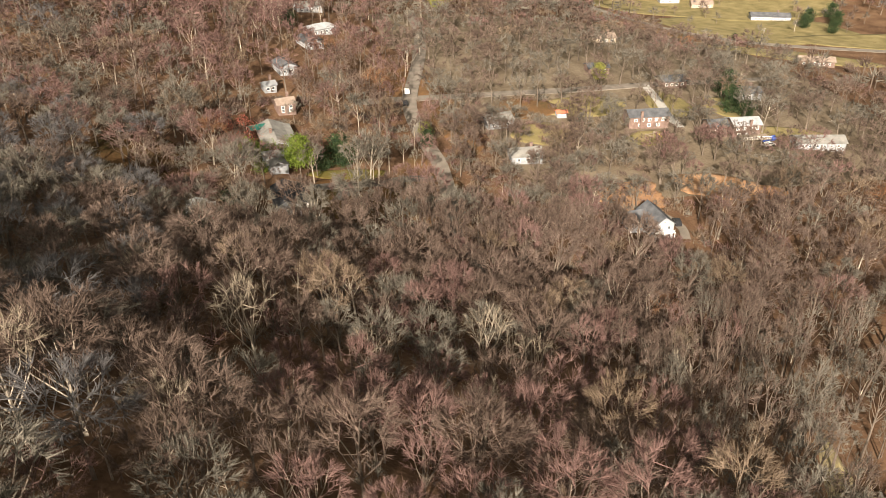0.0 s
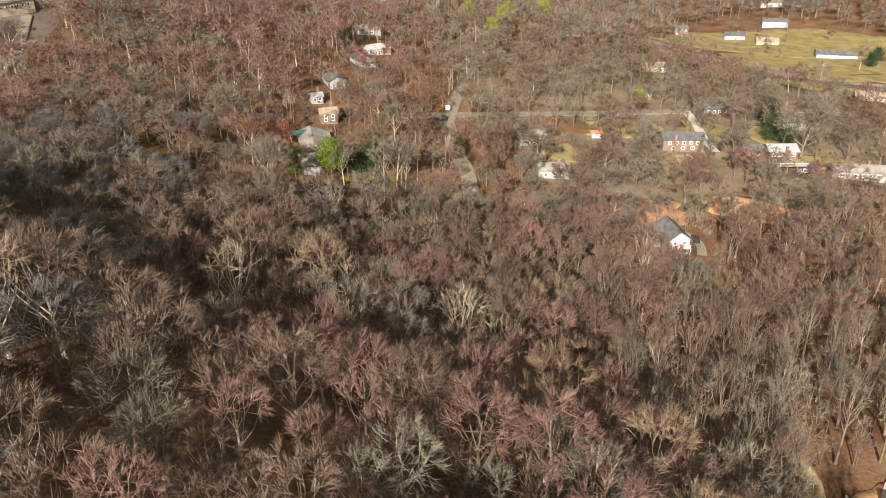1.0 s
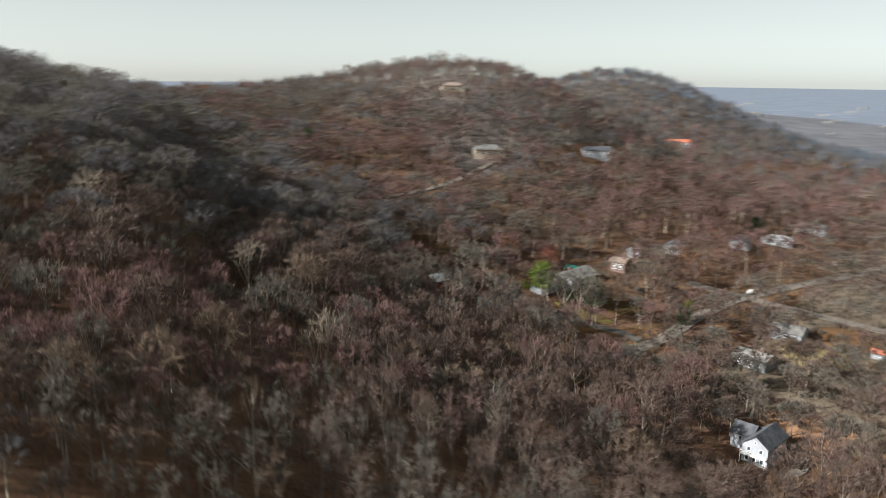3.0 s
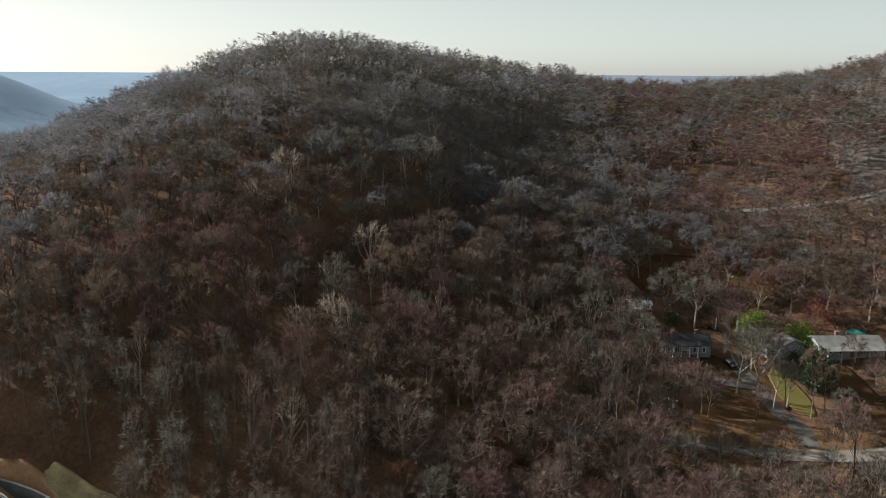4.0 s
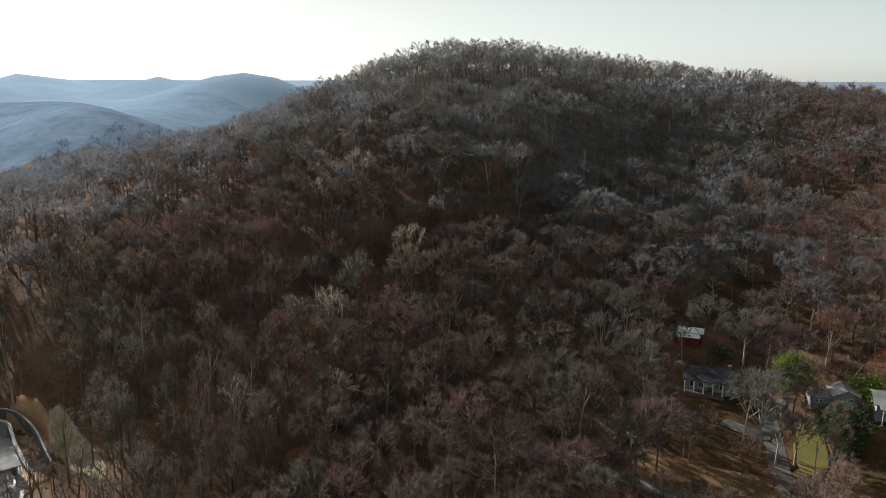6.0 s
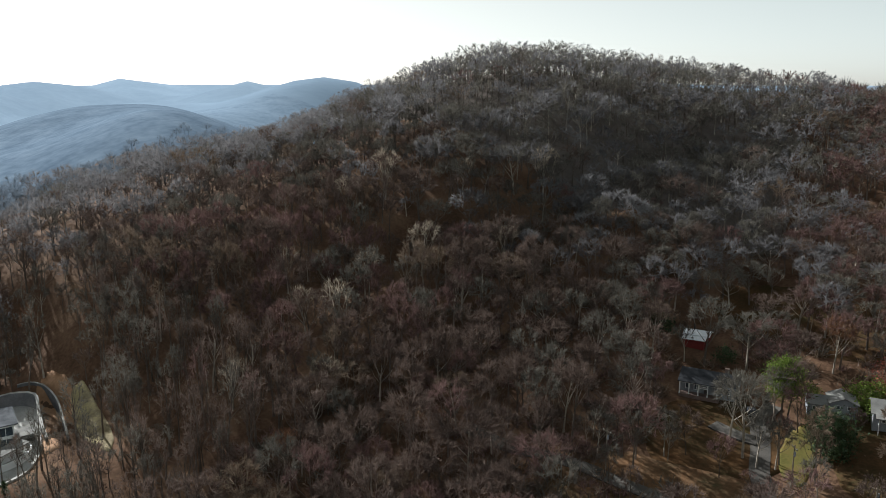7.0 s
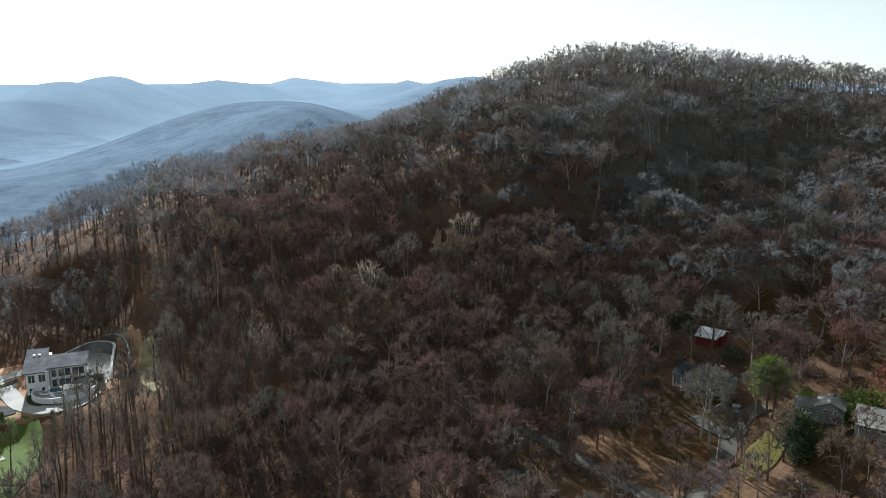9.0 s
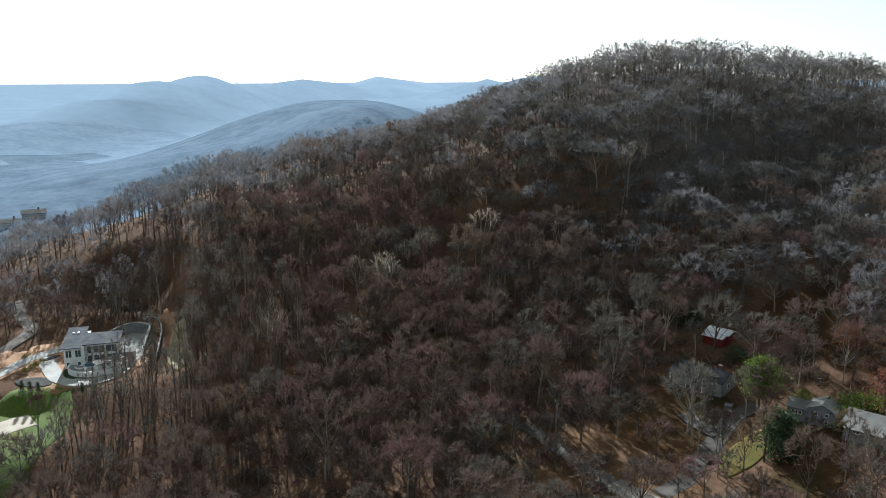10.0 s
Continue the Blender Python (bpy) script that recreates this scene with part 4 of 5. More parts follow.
leafy("pine_tree", "pine", "pine", 12, 287, 1.0, "bright green pine tree beside the driveway")
leafy("magnolia_tree", "magnolia", "needle", 25, 298, 1.0, "dark evergreen magnolia on the lawn beside a grey house")
leafy("magnolia_tree", "magnolia", "needle", 19, 295, 0.7, "small dark evergreen beside a grey house", turn=70)
leafy("conifer", "conifer", "needle", -159, 313, 1.0, "dark green conifer at a hillside clearing")
leafy("red_tree", "red", "red_leaf", -2, 308, 0.85, "tree that still carries dull red leaves")
leafy("red_tree", "red", "red_leaf", -8, 316, 0.7, "small tree that still carries dull red leaves", turn=40)
leafy("evergreen_shrub", "bush", "needle", -16, 253, 1.3, "dark evergreen shrub beside the red cottage", "shrub")
leafy("evergreen_shrub", "bush", "needle", -8, 271, 1.0, "dark evergreen shrub behind the red cottage", "shrub")
leafy("evergreen_shrub", "bush", "pine", 1, 292, 0.8, "green shrub behind the driveway", "shrub")
for x, y, s in ((2, 302, 1.6), (6, 304, 1.4), (-2, 305, 1.5)):
    leafy("evergreen_shrub", "bush", "pine", x, y, s * 0.85, "green evergreen hedge shrub behind a ranch house", "shrub", x * 40)
for x, y, s in ((173, 321, 0.8), (181, 338, 0.85), (176, 316, 0.55)):
    leafy("evergreen_tree", "magnolia", "needle", x, y, s * 1.2, "dark green evergreen between two houses", "tree", x * 30)
for x, y, s in ((131, 347, 0.7), (108, 489, 1.0), (143, 536, 1.0), (95, 456, 0.9), (93, 509, 0.9), (150, 560, 1.0), (118, 520, 0.9), (104, 470, 0.9), (54, 311, 0.5)):
    leafy("pine_tree", "pine", "olive", x, y, s, "yellow-green pine among bare trees in the valley", "tree", x * 30)
for x, y, s in ((197, 514, 0.6), (332, 484, 0.8), (319, 471, 0.8), (340, 470, 0.9), (326, 455, 0.7), (352, 490, 0.9), (253, 441, 0.35), (22, 431, 0.8), (54, 308, 0.6)):
    leafy("evergreen_tree", "magnolia", "needle", x, y, s, "dark evergreen tree among the valley gardens", "tree", x * 30)


# ---- houses ----
WINDOW_MESH = {}


def window(parent, w, h, x, y, z, turn):
    if (w, h) not in WINDOW_MESH:
        def mesh_of(bm, name, mat):
            bmesh.ops.scale(bm, vec=(K, K, K), verts=bm.verts)
            me = bpy.data.meshes.new(name)
            bm.to_mesh(me)
            bm.free()
            me.materials.append(mat)
            return me
        t = 0.14
        bars = [(-w / 2, w / 2, -0.08, 0.05, 0, t), (-w / 2, w / 2, -0.08, 0.05, h - t, h), (-w / 2, -w / 2 + t, -0.08, 0.05, t, h - t), (w / 2 - t, w / 2, -0.08, 0.05, t, h - t)]
        if w > 1.3:
            bars.append((-0.05, 0.05, -0.07, 0.04, t, h - t))
        WINDOW_MESH[w, h] = mesh_of(box_bm(*bars), "window", M["trim"]), mesh_of(box_bm((-w / 2 + t, w / 2 - t, -0.03, 0.03, t, h - t)), "pane", M["glass"])
    frame_mesh, pane_mesh = WINDOW_MESH[w, h]
    ob = share("window", frame_mesh, parent, x, y, z, turn)
    share("pane", pane_mesh, ob)
    return ob


def on_side(side, u, w, d):
    return {"F": (u, -d / 2, 0), "B": (-u, d / 2, 180), "L": (-w / 2, -u, -90), "R": (w / 2, u, 90)}[side]


def gable_walls(w, d, h, pitch, ridge, base):
    bm = bmesh.new()
    if ridge == "w":
        add_prism(bm, [(-d / 2, -base), (d / 2, -base), (d / 2, h), (0, h + d / 2 * pitch), (-d / 2, h)], "x", -w / 2, w / 2)
    else:
        add_prism(bm, [(-w / 2, -base), (w / 2, -base), (w / 2, h), (0, h + w / 2 * pitch), (-w / 2, h)], "y", -d / 2, d / 2)
    return bm


def gable_roof(w, d, h, pitch, ridge, over=0.5, thick=0.22):
    bm = bmesh.new()
    half, long = (d / 2, w / 2) if ridge == "w" else (w / 2, d / 2)
    e, top = h - over * pitch, h + half * pitch
    lift = 0.02
    outline = [(-half - over, e + lift), (0, top + lift), (half + over, e + lift), (half + over, e + thick + lift), (0, top + thick * 1.15 + lift), (-half - over, e + thick + lift)]
    add_prism(bm, outline, "x" if ridge == "w" else "y", -long - over, long + over)
    return bm


def hip_roof(w, d, h, pitch, over=0.6, thick=0.2):
    bm = bmesh.new()
    a, b = w / 2 + over, d / 2 + over
    rise, r = b * pitch, max(0.3, a - b)
    lo = [bm.verts.new(p) for p in ((-a, -b, h), (a, -b, h), (a, b, h), (-a, b, h))]
    up = [bm.verts.new(p) for p in ((-a, -b, h + thick), (a, -b, h + thick), (a, b, h + thick), (-a, b, h + thick))]
    r1, r2 = bm.verts.new((-r, 0, h + thick + rise)), bm.verts.new((r, 0, h + thick + rise))
    bm.faces.new(list(reversed(lo)))
    for i in range(4):
        bm.faces.new((lo[i], lo[(i + 1) % 4], up[(i + 1) % 4], up[i]))
    bm.faces.new((up[0], up[1], r2, r1))
    bm.faces.new((up[2], up[3], r1, r2))
    bm.faces.new((up[1], up[2], r2))
    bm.faces.new((up[3], up[0], r1))
    return bm


def house(label, x, y, face, w, d, h, wall="white_wall", roof="slate", form="gable", ridge="w", pitch=0.45, windows=(), doors=(), chimneys=(), base=2.5, z=None, name="house", group="valley houses", category="house", size=0.82):
    """A house whose front (local -y) looks toward the bearing face (degrees from +x, to the left)."""
    ob = thing(name, label, category, x, y, z, face + 90, group)
    ob.scale = (size, size, size)
    if form == "gable":
        part("wall", gable_walls(w, d, h, pitch, ridge, base), M[wall], ob)
        part("roof", gable_roof(w, d, h, pitch, ridge), M[roof], ob)
    else:
        part("wall", box_bm((-w / 2, w / 2, -d / 2, d / 2, -base, h)), M[wall], ob)
        part("roof", hip_roof(w, d, h, pitch), M[roof], ob)
    for side, u, zz, ww, wh in windows:
        px_, py_, turn = on_side(side, u, w, d)
        window(ob, ww, wh, px_, py_, zz, turn)
    for side, u, dw, dh in doors:
        px_, py_, turn = on_side(side, u, w, d)
        dd = part("door", box_bm((-dw / 2, dw / 2, -0.07, 0.05, 0.0, dh)), M["door"], ob)
        dd.matrix_basis = pose(px_ * K, py_ * K, 0.05 * K, 0, 0, turn)
    for u, v, top in chimneys:
        part("chimney", box_bm((u - 0.5, u + 0.5, v - 0.4, v + 0.4, 0, top), (u - 0.6, u + 0.6, v - 0.5, v + 0.5, top, top + 0.25)), M["brick"], ob)
    return ob


def row(side, span, n, z, w, h):
    return [(side, -span / 2 + span * (i + 0.5) / n, z, w, h) for i in range(n)]


# the columned house on the leafy lawn
hs = house("grey house with dark roof and white-columned porch on a lawn", 6.6, 270.5, 0, 15.5, 8, 3.7, "grey_wall", "dark_slate", pitch=0.5,
           windows=[("F", -5.6, 0.9, 1.2, 1.9), ("F", -3.0, 0.9, 1.6, 1.9), ("F", 2.6, 0.9, 1.2, 1.9), ("F", 5.6, 0.9, 1.2, 1.9), ("L", 0, 1, 1.2, 1.5), ("R", 0, 1, 1.2, 1.5)], doors=[("F", -0.4, 1.1, 2.2)], chimneys=[(4.2, 1.5, 6.6)])
part("porch_floor", box_bm((-7.6, 3.6, -6.6, -4.02, -1.6, 0.1)), M["brick"], hs, "brick porch floor")
for k in range(5):
    bm = box_bm((-7.35 + 2.6 * k - 0.2, -7.35 + 2.6 * k + 0.2, -6.5, -6.1, 0.1, 0.3), (-7.35 + 2.6 * k - 0.2, -7.35 + 2.6 * k + 0.2, -6.5, -6.1, 3.3, 3.5))
    add_post(bm, -7.35 + 2.6 * k, -6.3, 0.3, 3.3, 0.15)
    part("column", bm, M["trim"], hs, "white porch column")
part("porch_beam", box_bm((-7.6, 3.4, -6.55, -6.05, 3.5, 3.8)), M["trim"], hs, "white porch beam")
bm = bmesh.new()
add_prism(bm, [(-7.0, 3.78), (-3.9, 4.9), (-3.9, 5.1), (-7.0, 3.98)], "x", -7.9, 3.8)
part("porch_roof", bm, M["dark_slate"], hs)
part("balcony_rail", box_bm((-2.0, 0.7, -6.45, -6.35, 2.35, 2.45), (-2.0, 0.7, -6.45, -6.35, 2.9, 3.0), *[(-2.0 + 0.3 * i, -1.93 + 0.3 * i, -6.43, -6.37, 2.45, 2.9) for i in range(9)]), M["trim"], hs, "white slatted rail")

# red cottage with pale metal roof
hs = house("dark red cottage with pale metal roof at the wood's edge", -15.5, 262.8, 0, 6.6, 4.6, 2.5, "red_wall", "white_tin", pitch=0.3,
           windows=[("F", -1.8, 0.9, 1.0, 1.2), ("F", 1.6, 0.9, 1.0, 1.2), ("L", 0, 0.9, 0.9, 1.1)], doors=[("F", 0, 1.0, 2.1)], base=3, size=0.92)
part("annex_wall", box_bm((-3.2, 2.6, -4.6, -2.32, -3.0, 1.75)), M["red_wall"], hs)
bm = bmesh.new()
add_prism(bm, [(-4.95, 1.68), (-2.2, 2.34), (-2.2, 2.48), (-4.95, 1.82)], "x", -3.6, 3.0)
part("annex_roof", bm, M["white_tin"], hs, "lower pale metal roof")
bm = bmesh.new()
add_post(bm, -1.0, -0.3, 3.2, 4.9, 0.16)
add_post(bm, -1.0, -0.3, 4.9, 5.1, 0.26)
part("stove_pipe", bm, M["rubber"], hs, "black stove pipe")

# grey split-level house
hs = house("pale grey split-level house with weathered roof among trees", 5.5, 298.6, 10, 8.4, 9, 4.9, "grey_wall", "grey_roof", ridge="d", pitch=0.42,
           size=0.66, windows=[("F", -1.6, 2.9, 1.1, 1.3), ("F", 1.6, 2.9, 1.1, 1.3), ("F", 1.6, 0.4, 1.1, 1.3), ("L", 0.5, 2.9, 1.1, 1.3)], base=3)
part("wing_wall", gable_walls(6.6, 8, 3.6, 0.42, "w", 3.0), M["grey_wall"], hs).location = (-7.5 * K, 0.4 * K, 0)
part("wing_roof", gable_roof(6.6, 8, 3.6, 0.42, "w"), M["grey_roof"], hs).location = (-7.5 * K, 0.4 * K, 0)
for k in range(3):
    window(hs, 0.9, 1.4, -8.9 + 1.15 * k, -3.6, 1.5, 0)

# ranch house with a shaded porch
hs = house("long ranch house with pale weathered roof and shaded porch", 6.5, 313, 5, 18, 8.5, 3.0, "white_wall", "grey_roof", pitch=0.4,
           windows=[("F", -6.5, 0.9, 1.6, 1.3), ("F", -3.4, 0.9, 1.2, 1.3), ("F", 3.0, 0.9, 1.6, 1.3), ("F", 6.5, 0.9, 1.2, 1.3)], doors=[("F", 0, 1.0, 2.1)], chimneys=[(-2, 1, 5.6)], size=0.95)
for k in range(5):
    part("post", box_bm((-8.0 + 3.9 * k, -7.85 + 3.9 * k, -6.3, -6.15, -1.5, 2.55)), M["trim"], hs, "white porch post")
bm = bmesh.new()
add_prism(bm, [(-6.7, 2.5), (-4.3, 3.0), (-4.3, 3.2), (-6.7, 2.7)], "x", -8.6, 8.4)
part("porch_roof", bm, M["grey_roof"], hs)

# white gabled two-storey house at the clearing
hs = house("white two-storey house with steep dark slate gable roof", 105.5, 251.5, -90, 7.2, 12.5, 5.4, "white_wall", "slate", ridge="d", pitch=0.75,
           windows=[("F", -1.7, 3.3, 1.2, 1.4), ("F", 1.7, 3.3, 1.2, 1.4), ("F", -2.1, 0.4, 1.1, 1.9), ("F", 0, 0.4, 1.1, 1.9), ("F", 2.1, 0.4, 1.1, 1.9), ("F", 0, 5.7, 0.9, 0.9), ("R", -3, 3.2, 1.0, 1.3), ("R", 0, 3.2, 1.0, 1.3), ("R", 3, 3.2, 1.0, 1.3), ("R", -2, 0.6, 1.0, 1.3)], base=3.5)
part("balcony", box_bm((-3.6, 3.6, -7.7, -6.27, 2.45, 2.65), (-3.6, 3.6, -7.7, -7.62, 3.5, 3.6), *[(-3.55 + 0.45 * i, -3.47 + 0.45 * i, -7.7, -7.62, 2.65, 3.5) for i in range(16)], (-3.6, -3.45, -7.7, -7.55, -3, 2.45), (3.45, 3.6, -7.7, -7.55, -3, 2.45)), M["trim"], hs, "white railed balcony on posts")
part("wing_wall", gable_walls(6.0, 6.5, 5.0, 0.7, "w", 3.5), M["white_wall"], hs).location = (-6.4 * K, 2.2 * K, 0)
part("wing_roof", gable_roof(6.0, 6.5, 5.0, 0.7, "w"), M["slate"], hs).location = (-6.4 * K, 2.2 * K, 0)
window(hs, 1.2, 1.4, -6.6, -1.05, 3.0, 0)
strip("driveway", [(112, 245), (114, 251), (112.5, 257), (108, 261)], 2.6, M["asphalt"], "grey gravel drive beside the white gabled house", "driveway", 0.3)

# brick house with yard
house("two-storey brick house with long grey roof and chimney", 135, 315, -98, 17.5, 8.5, 5.0, "brick", "slate", pitch=0.42,
      windows=row("F", 15, 5, 2.9, 1.4, 1.3) + row("F", 12, 3, 0.5, 1.6, 1.4), doors=[("F", 3.2, 1.1, 2.1)], chimneys=[(-3.6, -4.4, 7.2)])
house("brick house with bright metal roof and grey wing", 166, 303, -98, 12, 9, 5.4, "brick", "tin", pitch=0.38,
      windows=row("F", 11, 4, 3.2, 1.5, 1.3) + row("F", 10, 3, 0.6, 1.5, 1.3), chimneys=[(1.0, -4.7, 7.4)])
house("lower brick wing with grey shingle roof", 156.2, 304.5, -98, 8, 8, 4.6, "brick", "slate", pitch=0.38, windows=row("F", 6, 2, 2.8, 1.2, 1.2))
hs = thing("sun_deck", "grey timber sun deck behind a brick house", "deck", 166, 295.5, None, -8)
part("deck_floor", box_bm((-5, 5, -2.5, 2.2, 2.2, 2.4)), M["pole_wood"], hs)
part("rail", box_bm((-5, 5, -2.5, -2.4, 3.3, 3.4), *[(-5 + 0.6 * i, -4.93 + 0.6 * i, -2.48, -2.42, 2.4, 3.3) for i in range(17)]), M["trim"], hs, "pale rail")
for k in range(4):
    part("post", box_bm((-4.9 + 3.2 * k, -4.7 + 3.2 * k, -2.4, -2.2, -1.5, 2.2)), M["pole_wood"], hs)
SMALL = [
    ("low grey house with weathered roof", 83, 296, -95, 11.5, 8, 3.0, "grey_wall", "grey_roof", "gable", "w"),
    ("grey house with weathered roof behind a yellow lawn", 82, 322, -85, 11, 8.5, 3.0, "grey_wall", "grey_roof", "gable", "w"),
    ("white gabled house with dark roof between bare trees", 15, 370, -75, 7.5, 11, 3.4, "white_wall", "slate", "gable", "d"),
    ("small white garage with pale roof", 8, 351, -75, 5, 5, 2.8, "white_wall", "tin", "gable", "w"),
    ("small brick house with white trim", 12, 335, -80, 7, 6.5, 4.2, "brick", "brown_roof", "gable", "w"),
    ("grey-roofed bungalow among bare trees", 28, 402, -70, 9, 12, 3.2, "white_wall", "slate", "gable", "d"),
    ("bungalow with pale flat roof", 35, 424, -70, 14, 8, 3.0, "grey_wall", "tin", "hip", "w"),
    ("white bungalow with slate roof beside evergreens", 188, 336, -100, 14, 8, 3.0, "white_wall", "slate", "gable", "w"),
    ("long low grey house behind bare trees", 188, 291, -105, 20, 8, 3.0, "grey_wall", "grey_roof", "gable", "w"),
    ("small dark-roofed house on the side street", 138, 364, -95, 10, 7, 3.0, "brick", "slate", "gable", "w"),
    ("brick bungalow with dark roof on the side street", 164, 350, -95, 12, 8, 3.0, "brick", "slate", "gable", "w"),
    ("long white ranch house with grey roof on pale lawn", 315, 498, -112, 27, 9, 3.0, "white_wall", "slate", "gable", "w"),
    ("tan bungalow with brown roof on pale lawn", 294, 541, -108, 16, 9, 3.0, "tan_wall", "brown_roof", "gable", "w"),
    ("two-storey brick house above the road", 249, 574, -100, 11, 9, 5.6, "brick", "slate", "gable", "w"),
    ("white two-storey house with dark roof", 324, 586, -110, 20, 9, 4.6, "white_wall", "slate", "gable", "w"),
    ("pale house with cream roof beyond the lawn", 388, 533, -118, 18, 10, 4.2, "white_wall", "grey_roof", "hip", "w"),
    ("low brick house with brown roof beside the road", 262, 388, -115, 19, 8, 2.9, "brick", "brown_roof", "gable", "w"),
    ("white farmhouse far down the valley", 174, 757, -100, 18, 10, 5.5, "white_wall", "slate", "gable", "w"),
    ("small pale house on the wooded slope", -8, 677, -80, 14, 9, 4.0, "tan_wall", "grey_roof", "gable", "w"),
    ("white house half hidden by bare trees", 34, 466, -80, 14, 9, 3.4, "white_wall", "grey_roof", "gable", "w"),
    ("grey house half hidden by bare trees", 45, 580, -85, 15, 9, 3.6, "grey_wall", "slate", "gable", "w"),
    ("small pale house beside the valley street", 165, 415, -95, 11, 8, 3.0, "tan_wall", "brown_roof", "gable", "w"),
    ("white house on the far lawns", 281, 560, -105, 15, 9, 3.4, "white_wall", "slate", "gable", "w"),
    ("pale house on the far lawns", 350, 640, -110, 18, 9, 4.0, "white_wall", "grey_roof", "gable", "w"),
    ("wide hillside house with tan hipped roof", -103, 386, -40, 18, 12, 3.4, "tan_wall", "grey_roof", "hip", "w"),
    ("pale hillside house with terrace", -78, 447, -45, 17, 10, 4.6, "white_wall", "slate", "gable", "w"),
    ("hillside house with red roof", -140, 648, -50, 20, 11, 4.2, "white_wall", "red_roof", "gable", "w"),
    ("tan house near the hilltop", -183, 440, -40, 16, 10, 3.6, "tan_wall", "brown_roof", "hip", "w"),
    ("small house deep in the southern woods", 54, -101, 75, 14, 9, 3.2, "white_wall", "grey_roof", "gable", "w"),
    ("small pale house in the southern woods", 70, -85, 75, 12, 8, 3.0, "tan_wall", "grey_roof", "gable", "w"),
]
for label, x, y, face, w, d, h, wall, roof, form, ridge in SMALL:
    wins = row("F", w * 0.85, max(2, int(w / 3)), 0.9, 1.3, 1.3)
    if h > 4.1:
        wins += row("F", w * 0.85, max(2, int(w / 3)), h - 1.9, 1.3, 1.3)
    house(label, x, y, face, w, d, h, wall, roof, form, ridge, 0.42, wins + [("R", 0, 1.0, 1.1, 1.3)], [("F", 0.5, 1.0, 2.1)], [(w * 0.2, 0.5, h + 3.2)], size=0.85)
house("tiny white shed with red roof", 107, 325, -95, 4.2, 3.2, 2.2, "white_wall", "red_roof", windows=[("F", -1, 0.8, 0.7, 0.8), ("F", 1, 0.8, 0.7, 0.8)], name="shed", group="", category="shed")

# ---- the white villa on its terrace ----
VX, VY, VZ, VT = 108.0, 140.8, 41.0, 154.0  # the front corner; local -y looks north-east toward the valley
villa = thing("villa", "modern white three-level villa with grey roofs and tall windows", "house", VX, VY, VZ, VT)
part("wall", box_bm((0, 8.4, 0, 7.5, -1.5, 6.2)), M["villa_wall"], villa)
part("wing_wall", box_bm((-5.2, -0.02, -1.8, 13.5, -1.5, 6.0)), M["villa_wall"], villa)
bm = bmesh.new()
add_prism(bm, [(-1.0, 6.22), (8.3, 6.75), (8.3, 7.0), (-1.0, 6.45)], "x", -0.55, 9.2)
part("roof", bm, M["slate"], villa, "low dark grey pitched roof")
bm = bmesh.new()
add_prism(bm, [(-2.7, 6.05), (14.4, 6.9), (14.4, 7.2), (-2.7, 6.3)], "x", -6.0, -0.6)
part("wing_roof", bm, M["slate"], villa, "long dark grey pitched wing roof")
for u_ in (-3.9, -2.7):
    part("roof_vent", box_bm((u_ - 0.3, u_ + 0.3, 8.6, 9.3, 6.7, 7.3)), M["trim"], villa, "small white roof vent")
# tall glazing: three columns of two large panes between white piers
for u_, w_ in ((1.0, 1.3), (3.5, 3.0), (6.75, 3.0)):
    for lev, h_ in ((0.9, 2.2), (3.55, 2.2)):
        window(villa, w_, h_, u_, 0, lev, 0)
part("cornice", box_bm((-0.01, 8.6, -0.55, -0.05, 5.85, 6.2)), M["trim"], villa, "white cornice over the glazing")
part("floor_band", box_bm((0.01, 8.4, -0.3, -0.05, 3.12, 3.5)), M["trim"], villa, "white band between the storeys")
for u_ in (0.1, 1.8, 5.05, 8.15):
    part("pier", box_bm((u_, u_ + 0.25, -0.35, -0.05, 0.0, 5.85)), M["trim"], villa, "white pier")
for u_ in (-4.0, -1.6):
    window(villa, 1.7, 2.2, u_, -1.8, 3.3, 0)
window(villa, 1.0, 1.6, -4.3, -1.8, 0.5, 0)
window(villa, 1.0, 1.6, -1.5, -1.8, 0.5, 0)
for u_ in (2.0, 6.0, 10.0):
    window(villa, 1.5, 1.7, -5.2, u_, 3.4, -90)
# covered patio at the garden end
part("patio_roof", box_bm((8.5, 13.0, -0.6, 4.4, 2.9, 3.15)), M["grey_roof"], villa, "grey flat patio roof")
part("patio_wall", box_bm((8.45, 12.6, 4.0, 4.3, 0, 2.9), (12.4, 12.7, 1.6, 4.0, 0, 2.9)), M["villa_wall"], villa, "white patio walls")
for u_ in (8.8, 12.5):
    part("column", box_bm((u_, u_ + 0.3, -0.4, -0.1, 0, 2.9)), M["trim"], villa, "square white column")


